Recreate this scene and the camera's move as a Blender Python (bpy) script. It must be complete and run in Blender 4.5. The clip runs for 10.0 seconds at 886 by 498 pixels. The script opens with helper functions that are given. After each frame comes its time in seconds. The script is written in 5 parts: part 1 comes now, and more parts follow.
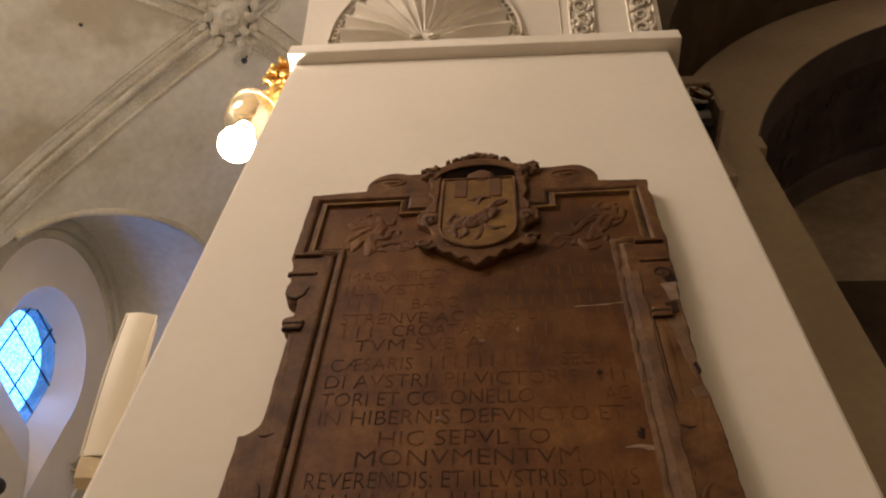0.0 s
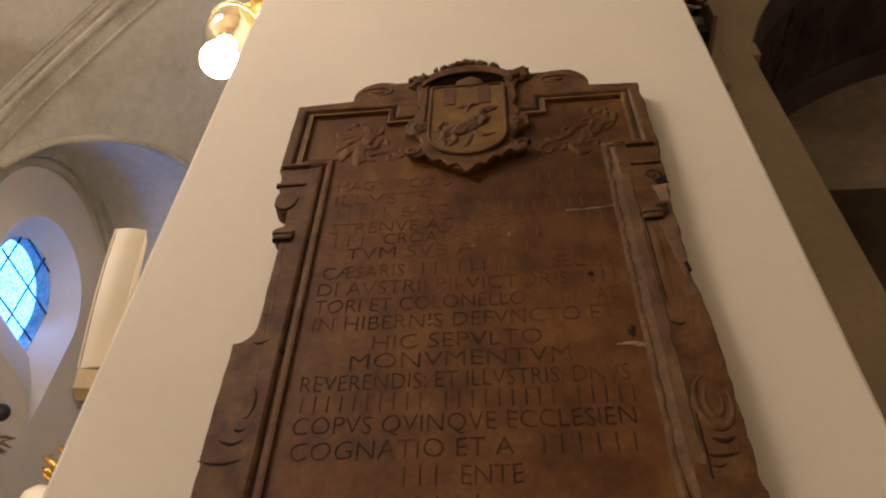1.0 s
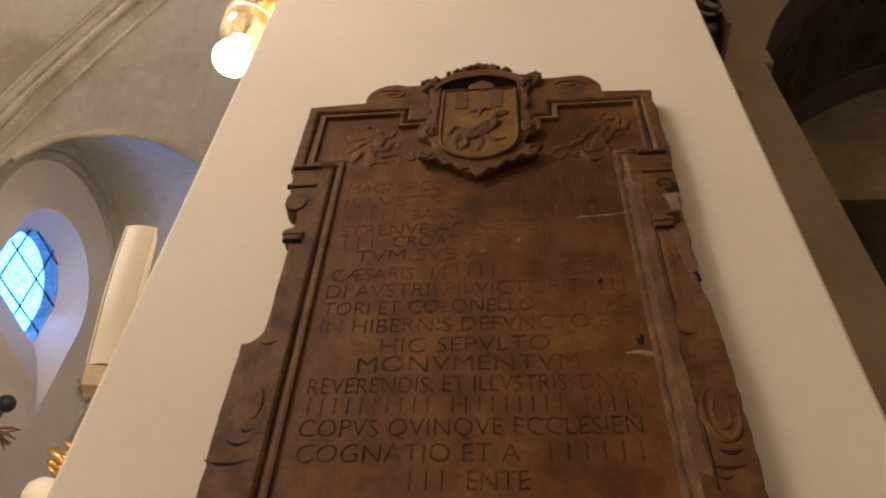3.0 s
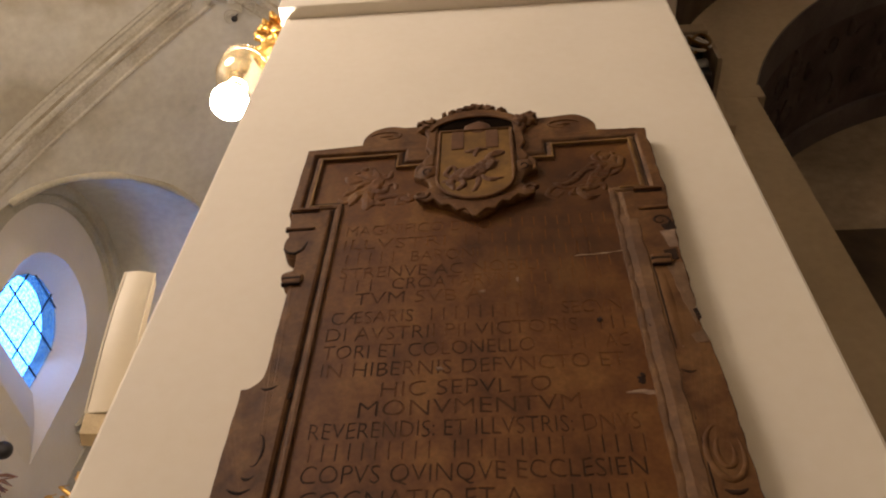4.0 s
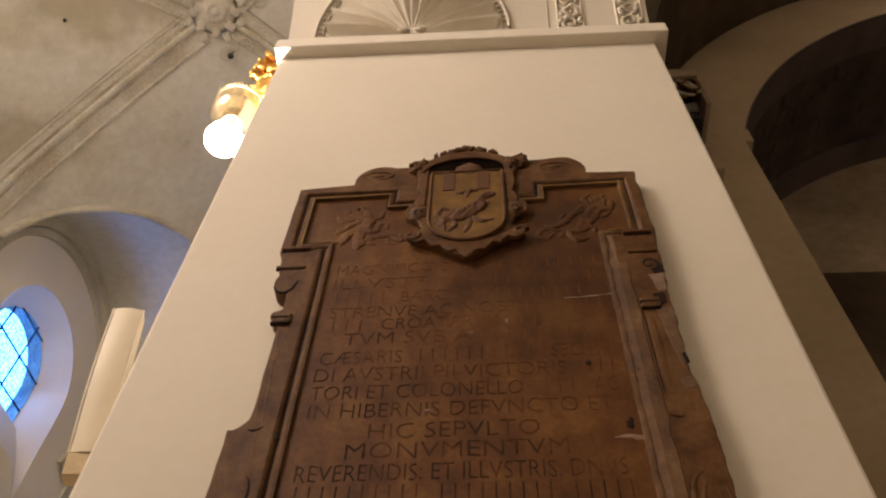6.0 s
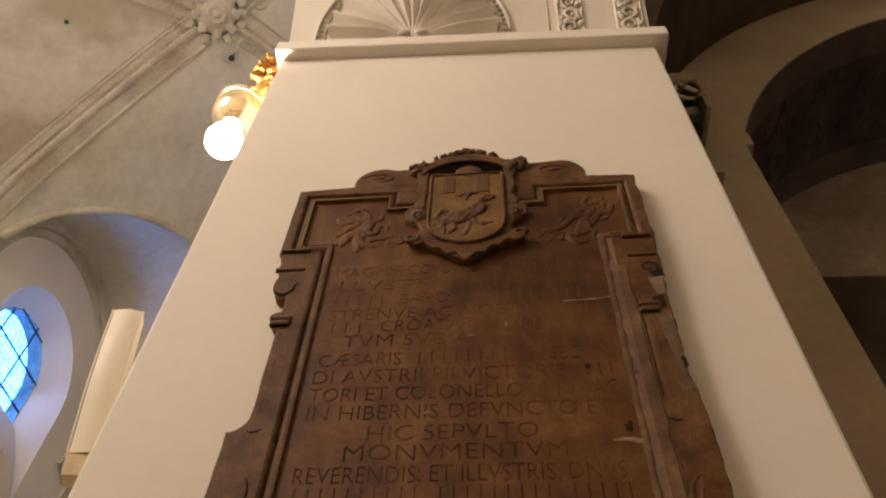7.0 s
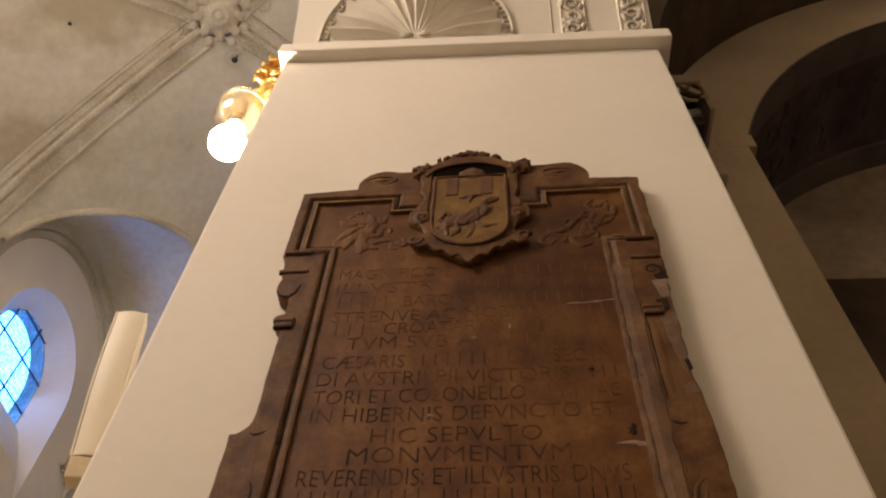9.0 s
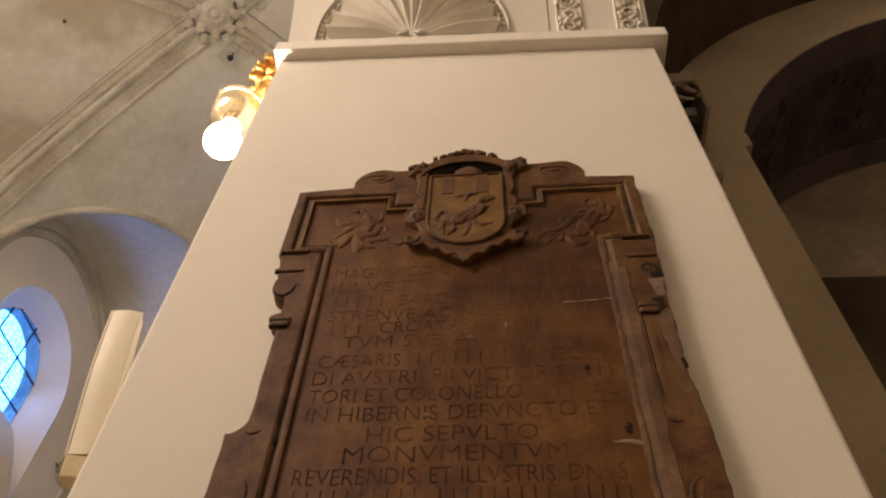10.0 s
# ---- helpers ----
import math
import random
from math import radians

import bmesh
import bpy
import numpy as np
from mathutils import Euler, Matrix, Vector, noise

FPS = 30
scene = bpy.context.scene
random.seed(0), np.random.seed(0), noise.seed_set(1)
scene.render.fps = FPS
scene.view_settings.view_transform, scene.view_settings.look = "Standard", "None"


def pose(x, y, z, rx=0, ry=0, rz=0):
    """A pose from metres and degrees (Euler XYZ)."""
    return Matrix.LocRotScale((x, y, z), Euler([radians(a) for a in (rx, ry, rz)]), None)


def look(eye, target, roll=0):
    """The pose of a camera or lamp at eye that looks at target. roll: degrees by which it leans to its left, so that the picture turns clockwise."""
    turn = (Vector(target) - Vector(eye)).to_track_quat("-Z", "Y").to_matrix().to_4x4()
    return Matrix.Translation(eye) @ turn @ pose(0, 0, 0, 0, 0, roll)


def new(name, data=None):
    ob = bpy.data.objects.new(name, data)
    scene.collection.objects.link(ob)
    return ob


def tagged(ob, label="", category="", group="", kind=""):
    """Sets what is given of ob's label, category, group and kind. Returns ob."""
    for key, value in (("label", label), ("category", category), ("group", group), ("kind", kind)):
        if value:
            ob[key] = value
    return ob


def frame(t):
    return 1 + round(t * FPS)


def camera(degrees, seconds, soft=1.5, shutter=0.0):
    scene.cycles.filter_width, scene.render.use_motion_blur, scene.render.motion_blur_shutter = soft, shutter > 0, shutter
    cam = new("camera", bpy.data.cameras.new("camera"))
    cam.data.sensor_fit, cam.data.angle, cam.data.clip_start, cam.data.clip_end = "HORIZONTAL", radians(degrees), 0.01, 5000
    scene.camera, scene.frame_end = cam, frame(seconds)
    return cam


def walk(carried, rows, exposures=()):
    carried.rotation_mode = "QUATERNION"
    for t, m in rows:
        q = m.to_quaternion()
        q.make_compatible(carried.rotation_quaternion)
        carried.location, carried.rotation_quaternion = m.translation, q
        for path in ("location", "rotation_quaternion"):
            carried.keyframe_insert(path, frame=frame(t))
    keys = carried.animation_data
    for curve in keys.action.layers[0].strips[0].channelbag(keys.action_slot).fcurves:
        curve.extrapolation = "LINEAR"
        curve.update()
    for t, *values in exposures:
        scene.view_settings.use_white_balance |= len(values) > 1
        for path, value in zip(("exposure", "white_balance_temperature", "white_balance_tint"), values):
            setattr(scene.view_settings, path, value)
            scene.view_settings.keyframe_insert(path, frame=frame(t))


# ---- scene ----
cam = camera(59.3, 10.0, soft=2.1)
PATH = [
    (0, (0.0783, -1.5373, 1.7478), (-0.0645, -0.3561, 3.3553), 4.26),
    (0.5, (0.0836, -1.5200, 1.7339), (-0.0427, -0.3002, 3.3139), 2.97),
    (1, (0.0821, -1.4922, 1.7274), (-0.0474, -0.1573, 3.2111), 1.90),
    (1.5, (0.0821, -1.4861, 1.7198), (-0.0492, -0.1000, 3.1556), 1.74),
    (2, (0.0727, -1.4825, 1.7209), (-0.0635, -0.0774, 3.1376), 2.85),
    (2.2, (0.0737, -1.4795, 1.7199), (-0.0665, -0.0774, 3.1386), 3.15),
    (3.5, (0.0740, -1.5134, 1.7413), (-0.0740, -0.2287, 3.2671), 3.82),
    (4, (0.0735, -1.5151, 1.7418), (-0.0656, -0.2505, 3.2851), 2.64),
    (4.5, (0.0762, -1.5199, 1.7403), (-0.0514, -0.2744, 3.3000), 1.46),
    (5, (0.0779, -1.5201, 1.7420), (-0.0408, -0.2919, 3.3160), 1.34),
    (5.5, (0.0777, -1.5288, 1.7443), (-0.0381, -0.3240, 3.3365), 2.27),
    (7, (0.0810, -1.5294, 1.7425), (-0.0340, -0.3429, 3.3485), 2.98),
    (7.5, (0.0797, -1.5294, 1.7450), (-0.0395, -0.3359, 3.3455), 3.13),
    (8, (0.0770, -1.5327, 1.7435), (-0.0431, -0.3396, 3.3441), 3.22),
    (8.5, (0.0769, -1.5318, 1.7449), (-0.0449, -0.3435, 3.3491), 3.40),
    (9, (0.0775, -1.5313, 1.7446), (-0.0433, -0.3482, 3.3526), 3.27),
    (9.5, (0.0800, -1.5310, 1.7459), (-0.0369, -0.3483, 3.3545), 3.10),
    (10, (0.0775, -1.5307, 1.7472), (-0.0334, -0.3437, 3.3530), 2.86),
]
walk(cam, [(t, look(e, g, r)) for t, e, g, r in PATH], ((0, -0.14), (0.5, -0.10), (1.0, -0.07), (2.0, 0.0), (3.5, 0.03), (10, 0.02)))

# ---- light ----
world = bpy.data.worlds.new("dusk")
scene.world = world
world.use_nodes = True
wn = world.node_tree.nodes
sky = wn.new("ShaderNodeTexSky")
sky.sky_type, sky.sun_disc = "NISHITA", False
sky.sun_elevation, sky.sun_rotation = radians(3), radians(200)
wn["Background"].inputs["Strength"].default_value = 0.05
world.node_tree.links.new(sky.outputs["Color"], wn["Background"].inputs["Color"])
scene.view_settings.exposure = 0.0
WARM = (1.0, 0.815, 0.72)


def point_lamp(name, place, watts, radius, colour=WARM):
    lamp = bpy.data.lights.new(name, "POINT")
    lamp.energy, lamp.shadow_soft_size, lamp.color = watts, radius, colour
    ob = new(name, lamp)
    ob.location = place
    return ob


# ---- materials ----
def material(name, rough=0.6, metal=0.0):
    mat = bpy.data.materials.new(name)
    mat.use_nodes = True
    p = mat.node_tree.nodes["Principled BSDF"]
    p.inputs["Roughness"].default_value, p.inputs["Metallic"].default_value = rough, metal
    return mat, mat.node_tree, p


def tinted(name, stops, scale, rough=0.6, metal=0.0, bump=0.2, fine=60, detail=6, stretch=(1, 1, 1), dist=0.01, speck=0.25, streak=None):
    """A material whose colour wanders between stops at one scale and is grained at a finer one, with relief."""
    mat, tree, p = material(name, rough, metal)
    n, l = tree.nodes, tree.links
    co, mp = n.new("ShaderNodeTexCoord"), n.new("ShaderNodeMapping")
    mp.inputs["Scale"].default_value = stretch
    l.new(co.outputs["Object"], mp.inputs["Vector"])
    big, small = n.new("ShaderNodeTexNoise"), n.new("ShaderNodeTexNoise")
    big.inputs["Scale"].default_value, big.inputs["Detail"].default_value = scale, detail
    small.inputs["Scale"].default_value, small.inputs["Detail"].default_value = fine, 4
    ramp = n.new("ShaderNodeValToRGB")
    while len(ramp.color_ramp.elements) < len(stops):
        ramp.color_ramp.elements.new(0.5)
    for el, (pos, col) in zip(ramp.color_ramp.elements, stops):
        el.position, el.color = pos, (*col, 1)
    l.new(mp.outputs["Vector"], big.inputs["Vector"])
    l.new(co.outputs["Object"], small.inputs["Vector"])
    l.new(big.outputs["Fac"], ramp.inputs["Fac"])
    mix = n.new("ShaderNodeMix")
    mix.data_type, mix.blend_type = "RGBA", "OVERLAY"
    mix.inputs["Factor"].default_value = speck
    l.new(ramp.outputs["Color"], mix.inputs["A"])
    l.new(small.outputs["Fac"], mix.inputs["B"])
    last = mix.outputs["Result"]
    if streak:
        smap, st, sr = n.new("ShaderNodeMapping"), n.new("ShaderNodeTexNoise"), n.new("ShaderNodeValToRGB")
        smap.inputs["Scale"].default_value = (12, 12, 3.2)
        st.inputs["Scale"].default_value, st.inputs["Detail"].default_value = 1.0, 8
        sr.color_ramp.elements[0].position, sr.color_ramp.elements[1].position = 0.58, 0.80
        sm = n.new("ShaderNodeMix")
        sm.data_type = "RGBA"
        sm.inputs["B"].default_value = (*streak, 1)
        l.new(co.outputs["Object"], smap.inputs["Vector"])
        l.new(smap.outputs["Vector"], st.inputs["Vector"])
        l.new(st.outputs["Fac"], sr.inputs["Fac"])
        l.new(sr.outputs["Color"], sm.inputs["Factor"])
        l.new(last, sm.inputs["A"])
        last = sm.outputs["Result"]
    l.new(last, p.inputs["Base Color"])
    add = n.new("ShaderNodeMath")
    add.operation = "MULTIPLY_ADD"
    add.inputs[1].default_value = 0.5
    l.new(big.outputs["Fac"], add.inputs[2])
    l.new(small.outputs["Fac"], add.inputs[0])
    bp = n.new("ShaderNodeBump")
    bp.inputs["Strength"].default_value, bp.inputs["Distance"].default_value = bump, dist
    l.new(add.outputs["Value"], bp.inputs["Height"])
    l.new(bp.outputs["Normal"], p.inputs["Normal"])
    return mat


def plain(name, colour, rough=0.6, metal=0.0):
    mat, tree, p = material(name, rough, metal)
    p.inputs["Base Color"].default_value = (*colour, 1)
    return mat


def glowing(name, colour, strength):
    mat, tree, p = material(name)
    p.inputs["Emission Color"].default_value, p.inputs["Emission Strength"].default_value = (*colour, 1), strength
    return mat


PLASTER = tinted("cream_plaster", [(0.3, (0.74, 0.68, 0.57)), (0.7, (0.80, 0.74, 0.63))], 1.3, 0.85, bump=0.12, fine=22, detail=9, dist=0.008, speck=0.10)
VAULT = tinted("vault_plaster", [(0.34, (0.39, 0.345, 0.25)), (0.45, (0.52, 0.485, 0.385)), (0.60, (0.58, 0.55, 0.45))], 0.55, 0.9, bump=0.2, fine=9, detail=9, dist=0.012, speck=0.22)
YELLOWED = tinted("yellowed_plaster", [(0.35, (0.40, 0.36, 0.255)), (0.6, (0.53, 0.49, 0.375))], 1.2, 0.9, bump=0.2, fine=20, detail=8, dist=0.01, speck=0.2)
RIB_DUST = tinted("dusty_rib_plaster", [(0.36, (0.41, 0.365, 0.27)), (0.6, (0.56, 0.525, 0.42))], 2.0, 0.9, bump=0.25, fine=25, dist=0.01, speck=0.3)
RIB_SHADE = tinted("shaded_rib_plaster", [(0.36, (0.30, 0.25, 0.165)), (0.62, (0.46, 0.415, 0.31))], 3.0, 0.9, bump=0.25, fine=25, dist=0.01, speck=0.3)
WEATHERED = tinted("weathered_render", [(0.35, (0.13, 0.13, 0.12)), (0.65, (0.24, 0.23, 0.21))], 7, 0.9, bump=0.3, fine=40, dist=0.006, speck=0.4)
STUCCO = tinted("white_stucco", [(0.3, (0.70, 0.64, 0.53)), (0.7, (0.80, 0.74, 0.62))], 6, 0.8, bump=0.15, fine=90, dist=0.003, speck=0.12)
STUCCO_OLD = tinted("dusty_stucco", [(0.3, (0.42, 0.37, 0.29)), (0.65, (0.66, 0.60, 0.48))], 5, 0.9, bump=0.2, fine=60, dist=0.004, speck=0.2)
# paint colours deepened to hold the weak light under the arches
PAINTED = tinted("shaded_painted_plaster", [(0.25, (0.030, 0.020, 0.011)), (0.5, (0.070, 0.047, 0.026)), (0.75, (0.12, 0.085, 0.05))], 1.6, 0.8, bump=0.3, fine=7, dist=0.03, speck=0.4)
CHAPEL = tinted("shaded_painted_chapel_vault", [(0.25, (0.040, 0.028, 0.025)), (0.5, (0.085, 0.062, 0.054)), (0.75, (0.14, 0.108, 0.092))], 1.8, 0.8, bump=0.3, fine=7, dist=0.03, speck=0.4)
BAND = tinted("grey_painted_band", [(0.3, (0.10, 0.080, 0.076)), (0.7, (0.16, 0.13, 0.122))], 2, 0.85, bump=0.1, fine=30)
OCHRE = tinted("ochre_limewash", [(0.3, (0.38, 0.295, 0.19)), (0.7, (0.49, 0.39, 0.265))], 0.9, 0.9, bump=0.15, fine=20, speck=0.12)
FADED = tinted("faded_wall_painting", [(0.3, (0.17, 0.13, 0.092)), (0.5, (0.34, 0.265, 0.185)), (0.75, (0.45, 0.36, 0.25))], 0.8, 0.9, bump=0.15, fine=12, detail=8, speck=0.3)
FLOOR = tinted("stone_floor", [(0.3, (0.22, 0.19, 0.16)), (0.7, (0.36, 0.31, 0.26))], 1.5, 0.5, bump=0.1, fine=30)
GOLD = tinted("gilding", [(0.3, (0.62, 0.36, 0.09)), (0.7, (0.95, 0.62, 0.20))], 20, 0.32, 1.0, bump=0.3, fine=80, dist=0.004)
BRASS = tinted("brass", [(0.3, (0.55, 0.38, 0.13)), (0.7, (0.72, 0.52, 0.22))], 20, 0.25, 1.0, bump=0.1, fine=90, dist=0.002)
BLACK = tinted("black_metal", [(0.3, (0.012, 0.011, 0.011)), (0.7, (0.03, 0.028, 0.026))], 15, 0.45, bump=0.1)
GREY = tinted("grey_metal", [(0.3, (0.12, 0.115, 0.11)), (0.7, (0.2, 0.19, 0.18))], 15, 0.5, 0.3, bump=0.1)
CREAM = tinted("cream_lacquer", [(0.3, (0.84, 0.75, 0.57)), (0.7, (0.89, 0.80, 0.62))], 2, 0.5, bump=0.04, fine=60, dist=0.002, speck=0.04)
CREAM_DARK = tinted("yellowed_lacquer", [(0.3, (0.55, 0.43, 0.24)), (0.7, (0.64, 0.51, 0.30))], 3, 0.55, bump=0.05, fine=60, dist=0.002)
LEAD = plain("window_lead", (0.02, 0.022, 0.03), 0.5, 0.6)
WIRE = plain("pale_wire", (0.6, 0.58, 0.52), 0.5)
LEAF = tinted("dark_leaf", [(0.3, (0.10, 0.05, 0.04)), (0.7, (0.22, 0.10, 0.05))], 20, 0.6)
STONE = tinted("brown_red_marble", [(0.34, (0.084, 0.031, 0.0080)), (0.45, (0.110, 0.0425, 0.0106)), (0.54, (0.130, 0.052, 0.0128)), (0.66, (0.164, 0.075, 0.0185))], 11, 0.55, bump=0.3, fine=70, dist=0.004, speck=0.35, detail=9, stretch=(1, 1, 0.8), streak=(0.165, 0.084, 0.026))
STONE_FRAME = tinted("worn_brown_marble", [(0.34, (0.072, 0.0305, 0.0105)), (0.5, (0.110, 0.049, 0.0165)), (0.66, (0.155, 0.078, 0.028))], 13, 0.6, bump=0.6, fine=60, detail=9, dist=0.005, speck=0.4, streak=(0.150, 0.077, 0.028))
GROOVE = tinted("dirt_in_carving", [(0.40, (0.030, 0.013, 0.005)), (0.52, (0.054, 0.023, 0.008)), (0.64, (0.092, 0.038, 0.0115))], 9, 0.8)
# the dirt has been rubbed out of the cuts high up and towards the battered side
gn, gl = GROOVE.node_tree.nodes, GROOVE.node_tree.links
gp = gn["Principled BSDF"]
dirt = gp.inputs["Base Color"].links[0].from_socket
rub_co, rub_sep, rub_noise = gn.new("ShaderNodeTexCoord"), gn.new("ShaderNodeSeparateXYZ"), gn.new("ShaderNodeTexNoise")
rub_noise.inputs["Scale"].default_value, rub_noise.inputs["Detail"].default_value = 7.0, 5
m_x, m_z, m_s, m_n = [gn.new("ShaderNodeMath") for _ in range(4)]
rub_mix = gn.new("ShaderNodeMix")
m_x.operation, m_x.inputs[1].default_value, m_x.inputs[2].default_value = "MULTIPLY_ADD", 1.0, -0.72
m_z.operation, m_z.inputs[1].default_value = "MULTIPLY_ADD", 1.2
m_s.operation = "ADD"
m_n.operation, m_n.inputs[1].default_value, m_n.use_clamp = "MULTIPLY", 1.0, True
gl.new(rub_co.outputs["Object"], rub_sep.inputs[0])
gl.new(rub_co.outputs["Object"], rub_noise.inputs["Vector"])
gl.new(rub_sep.outputs["X"], m_x.inputs[0])
gl.new(rub_sep.outputs["Z"], m_z.inputs[0])
gl.new(m_x.outputs[0], m_z.inputs[2])
gl.new(m_z.outputs[0], m_s.inputs[0])
rub_gain = gn.new("ShaderNodeMath")
rub_gain.operation, rub_gain.inputs[1].default_value = "MULTIPLY", 2.6
gl.new(rub_noise.outputs["Fac"], rub_gain.inputs[0])
gl.new(rub_gain.outputs[0], m_s.inputs[1])
gl.new(m_s.outputs[0], m_n.inputs[0])
rub_mix.data_type = "RGBA"
rub_mix.inputs["B"].default_value = (0.150, 0.062, 0.0165, 1)
gl.new(m_n.outputs[0], rub_mix.inputs["Factor"])
gl.new(dirt, rub_mix.inputs["A"])
gl.new(rub_mix.outputs["Result"], gp.inputs["Base Color"])
# near-black that paints the shade in cuts, grooves, hollows and chips
CUT = tinted("black_shade_in_cut", [(0.3, (0.012, 0.006, 0.004)), (0.7, (0.030, 0.014, 0.007))], 12, 0.85)
GILT_WORN = tinted("worn_ochre_gilding", [(0.3, (0.105, 0.056, 0.020)), (0.55, (0.185, 0.100, 0.027)), (0.8, (0.275, 0.152, 0.040))], 12, 0.5, bump=0.3, fine=90, dist=0.003)
SHIELD_RED = tinted("faded_red_field", [(0.3, (0.085, 0.040, 0.022)), (0.7, (0.145, 0.068, 0.030))], 12, 0.55, bump=0.3, fine=90, dist=0.003)
# near-black standing in for the deep shadow under the hood
HOLLOW_SHADE = tinted("shade_in_hollow", [(0.3, (0.006, 0.004, 0.003)), (0.7, (0.014, 0.009, 0.006))], 20, 0.9)
CRACK = tinted("pale_crack_filling", [(0.3, (0.26, 0.19, 0.12)), (0.7, (0.48, 0.38, 0.27))], 30, 0.8, bump=0.4, fine=90, dist=0.003)
SCAR_FRAME = tinted("battered_marble", [(0.36, (0.080, 0.036, 0.0125)), (0.50, (0.118, 0.056, 0.019)), (0.64, (0.165, 0.088, 0.034))], 12, 0.7, bump=0.6, fine=70, detail=9, dist=0.005, speck=0.35)
SCAR_DULL = tinted("dull_break", [(0.3, (0.095, 0.050, 0.022)), (0.55, (0.15, 0.088, 0.045)), (0.75, (0.22, 0.14, 0.08))], 18, 0.8, bump=0.5, fine=90, dist=0.004)
SCAR = tinted("pale_break", [(0.3, (0.13, 0.08, 0.05)), (0.7, (0.28, 0.19, 0.13))], 20, 0.8, bump=0.5, fine=90, dist=0.004)

for m in (STONE, STONE_FRAME, HOLLOW_SHADE, GROOVE, CUT, GILT_WORN, SHIELD_RED):
    m.node_tree.nodes["Principled BSDF"].inputs["Specular IOR Level"].default_value = 0.25
HOLLOW_SHADE.node_tree.nodes["Principled BSDF"].inputs["Specular IOR Level"].default_value = 0.0

# a brownish damp stain spreading from the vault boss
vn, vl = VAULT.node_tree.nodes, VAULT.node_tree.links
vp = vn["Principled BSDF"]
plain_colour = vp.inputs["Base Color"].links[0].from_socket
vco, vmap, vlen, vnz = vn.new("ShaderNodeTexCoord"), vn.new("ShaderNodeMapping"), vn.new("ShaderNodeVectorMath"), vn.new("ShaderNodeTexNoise")
vmap.inputs["Location"].default_value, vmap.inputs["Scale"].default_value = (4.25 * 0.85, -1.42 * 1.5, 0), (0.85, 1.5, 0)
vlen.operation = "LENGTH"
vnz.inputs["Scale"].default_value, vnz.inputs["Detail"].default_value = 3.0, 8
vadd, vramp, vmix = vn.new("ShaderNodeMath"), vn.new("ShaderNodeValToRGB"), vn.new("ShaderNodeMix")
vadd.operation = "MULTIPLY_ADD"
vadd.inputs[1].default_value = 1.5
vramp.color_ramp.elements[0].position, vramp.color_ramp.elements[0].color = 0.70, (0.75, 0.75, 0.75, 1)
vramp.color_ramp.elements[1].position, vramp.color_ramp.elements[1].color = 1.0, (0, 0, 0, 1)
vscale = vn.new("ShaderNodeMath")
vscale.operation = "MULTIPLY"
vscale.inputs[1].default_value = 0.6
vmix.data_type = "RGBA"
vmix.inputs["B"].default_value = (0.36, 0.305, 0.20, 1)
vl.new(vco.outputs["Object"], vmap.inputs["Vector"])
vl.new(vmap.outputs["Vector"], vlen.inputs[0])
vl.new(vco.outputs["Object"], vnz.inputs["Vector"])
vl.new(vnz.outputs["Fac"], vadd.inputs[0])
vl.new(vlen.outputs["Value"], vadd.inputs[2])
vl.new(vadd.outputs["Value"], vscale.inputs[0])
vl.new(vscale.outputs["Value"], vramp.inputs["Fac"])
vl.new(vramp.outputs["Color"], vmix.inputs["Factor"])
vl.new(plain_colour, vmix.inputs["A"])
vl.new(vmix.outputs["Result"], vp.inputs["Base Color"])

# the field of the slab is darker in a broad patch at upper right
sn, sl = STONE.node_tree.nodes, STONE.node_tree.links
sp_ = sn["Principled BSDF"]
clean = sp_.inputs["Base Color"].links[0].from_socket
s_co, s_map, s_len, s_nz = sn.new("ShaderNodeTexCoord"), sn.new("ShaderNodeMapping"), sn.new("ShaderNodeVectorMath"), sn.new("ShaderNodeTexNoise")
s_map.inputs["Location"].default_value, s_map.inputs["Scale"].default_value = (-0.26 * 2.2, 0, -0.34 * 1.9), (2.2, 0, 1.9)
s_len.operation = "LENGTH"
s_nz.inputs["Scale"].default_value, s_nz.inputs["Detail"].default_value = 9.0, 6
s_add, s_ramp, s_mix = sn.new("ShaderNodeMath"), sn.new("ShaderNodeValToRGB"), sn.new("ShaderNodeMix")
s_add.operation = "MULTIPLY_ADD"
s_add.inputs[1].default_value = 0.8
s_ramp.color_ramp.elements[0].position, s_ramp.color_ramp.elements[0].color = 0.55, (0.9, 0.9, 0.9, 1)
s_ramp.color_ramp.elements[1].position, s_ramp.color_ramp.elements[1].color = 1.0, (0, 0, 0, 1)
s_half = sn.new("ShaderNodeMath")
s_half.operation, s_half.inputs[1].default_value = "MULTIPLY", 0.7
s_mix.data_type, s_mix.blend_type = "RGBA", "MULTIPLY"
s_mix.inputs["B"].default_value = (0.54, 0.49, 0.45, 1)
sl.new(s_co.outputs["Object"], s_map.inputs["Vector"])
sl.new(s_map.outputs["Vector"], s_len.inputs[0])
sl.new(s_co.outputs["Object"], s_nz.inputs["Vector"])
sl.new(s_nz.outputs["Fac"], s_add.inputs[0])
sl.new(s_len.outputs["Value"], s_add.inputs[2])
sl.new(s_add.outputs[0], s_half.inputs[0])
sl.new(s_half.outputs[0], s_ramp.inputs["Fac"])
sl.new(s_ramp.outputs["Color"], s_mix.inputs["Factor"])
sl.new(clean, s_mix.inputs["A"])
sl.new(s_mix.outputs["Result"], sp_.inputs["Base Color"])

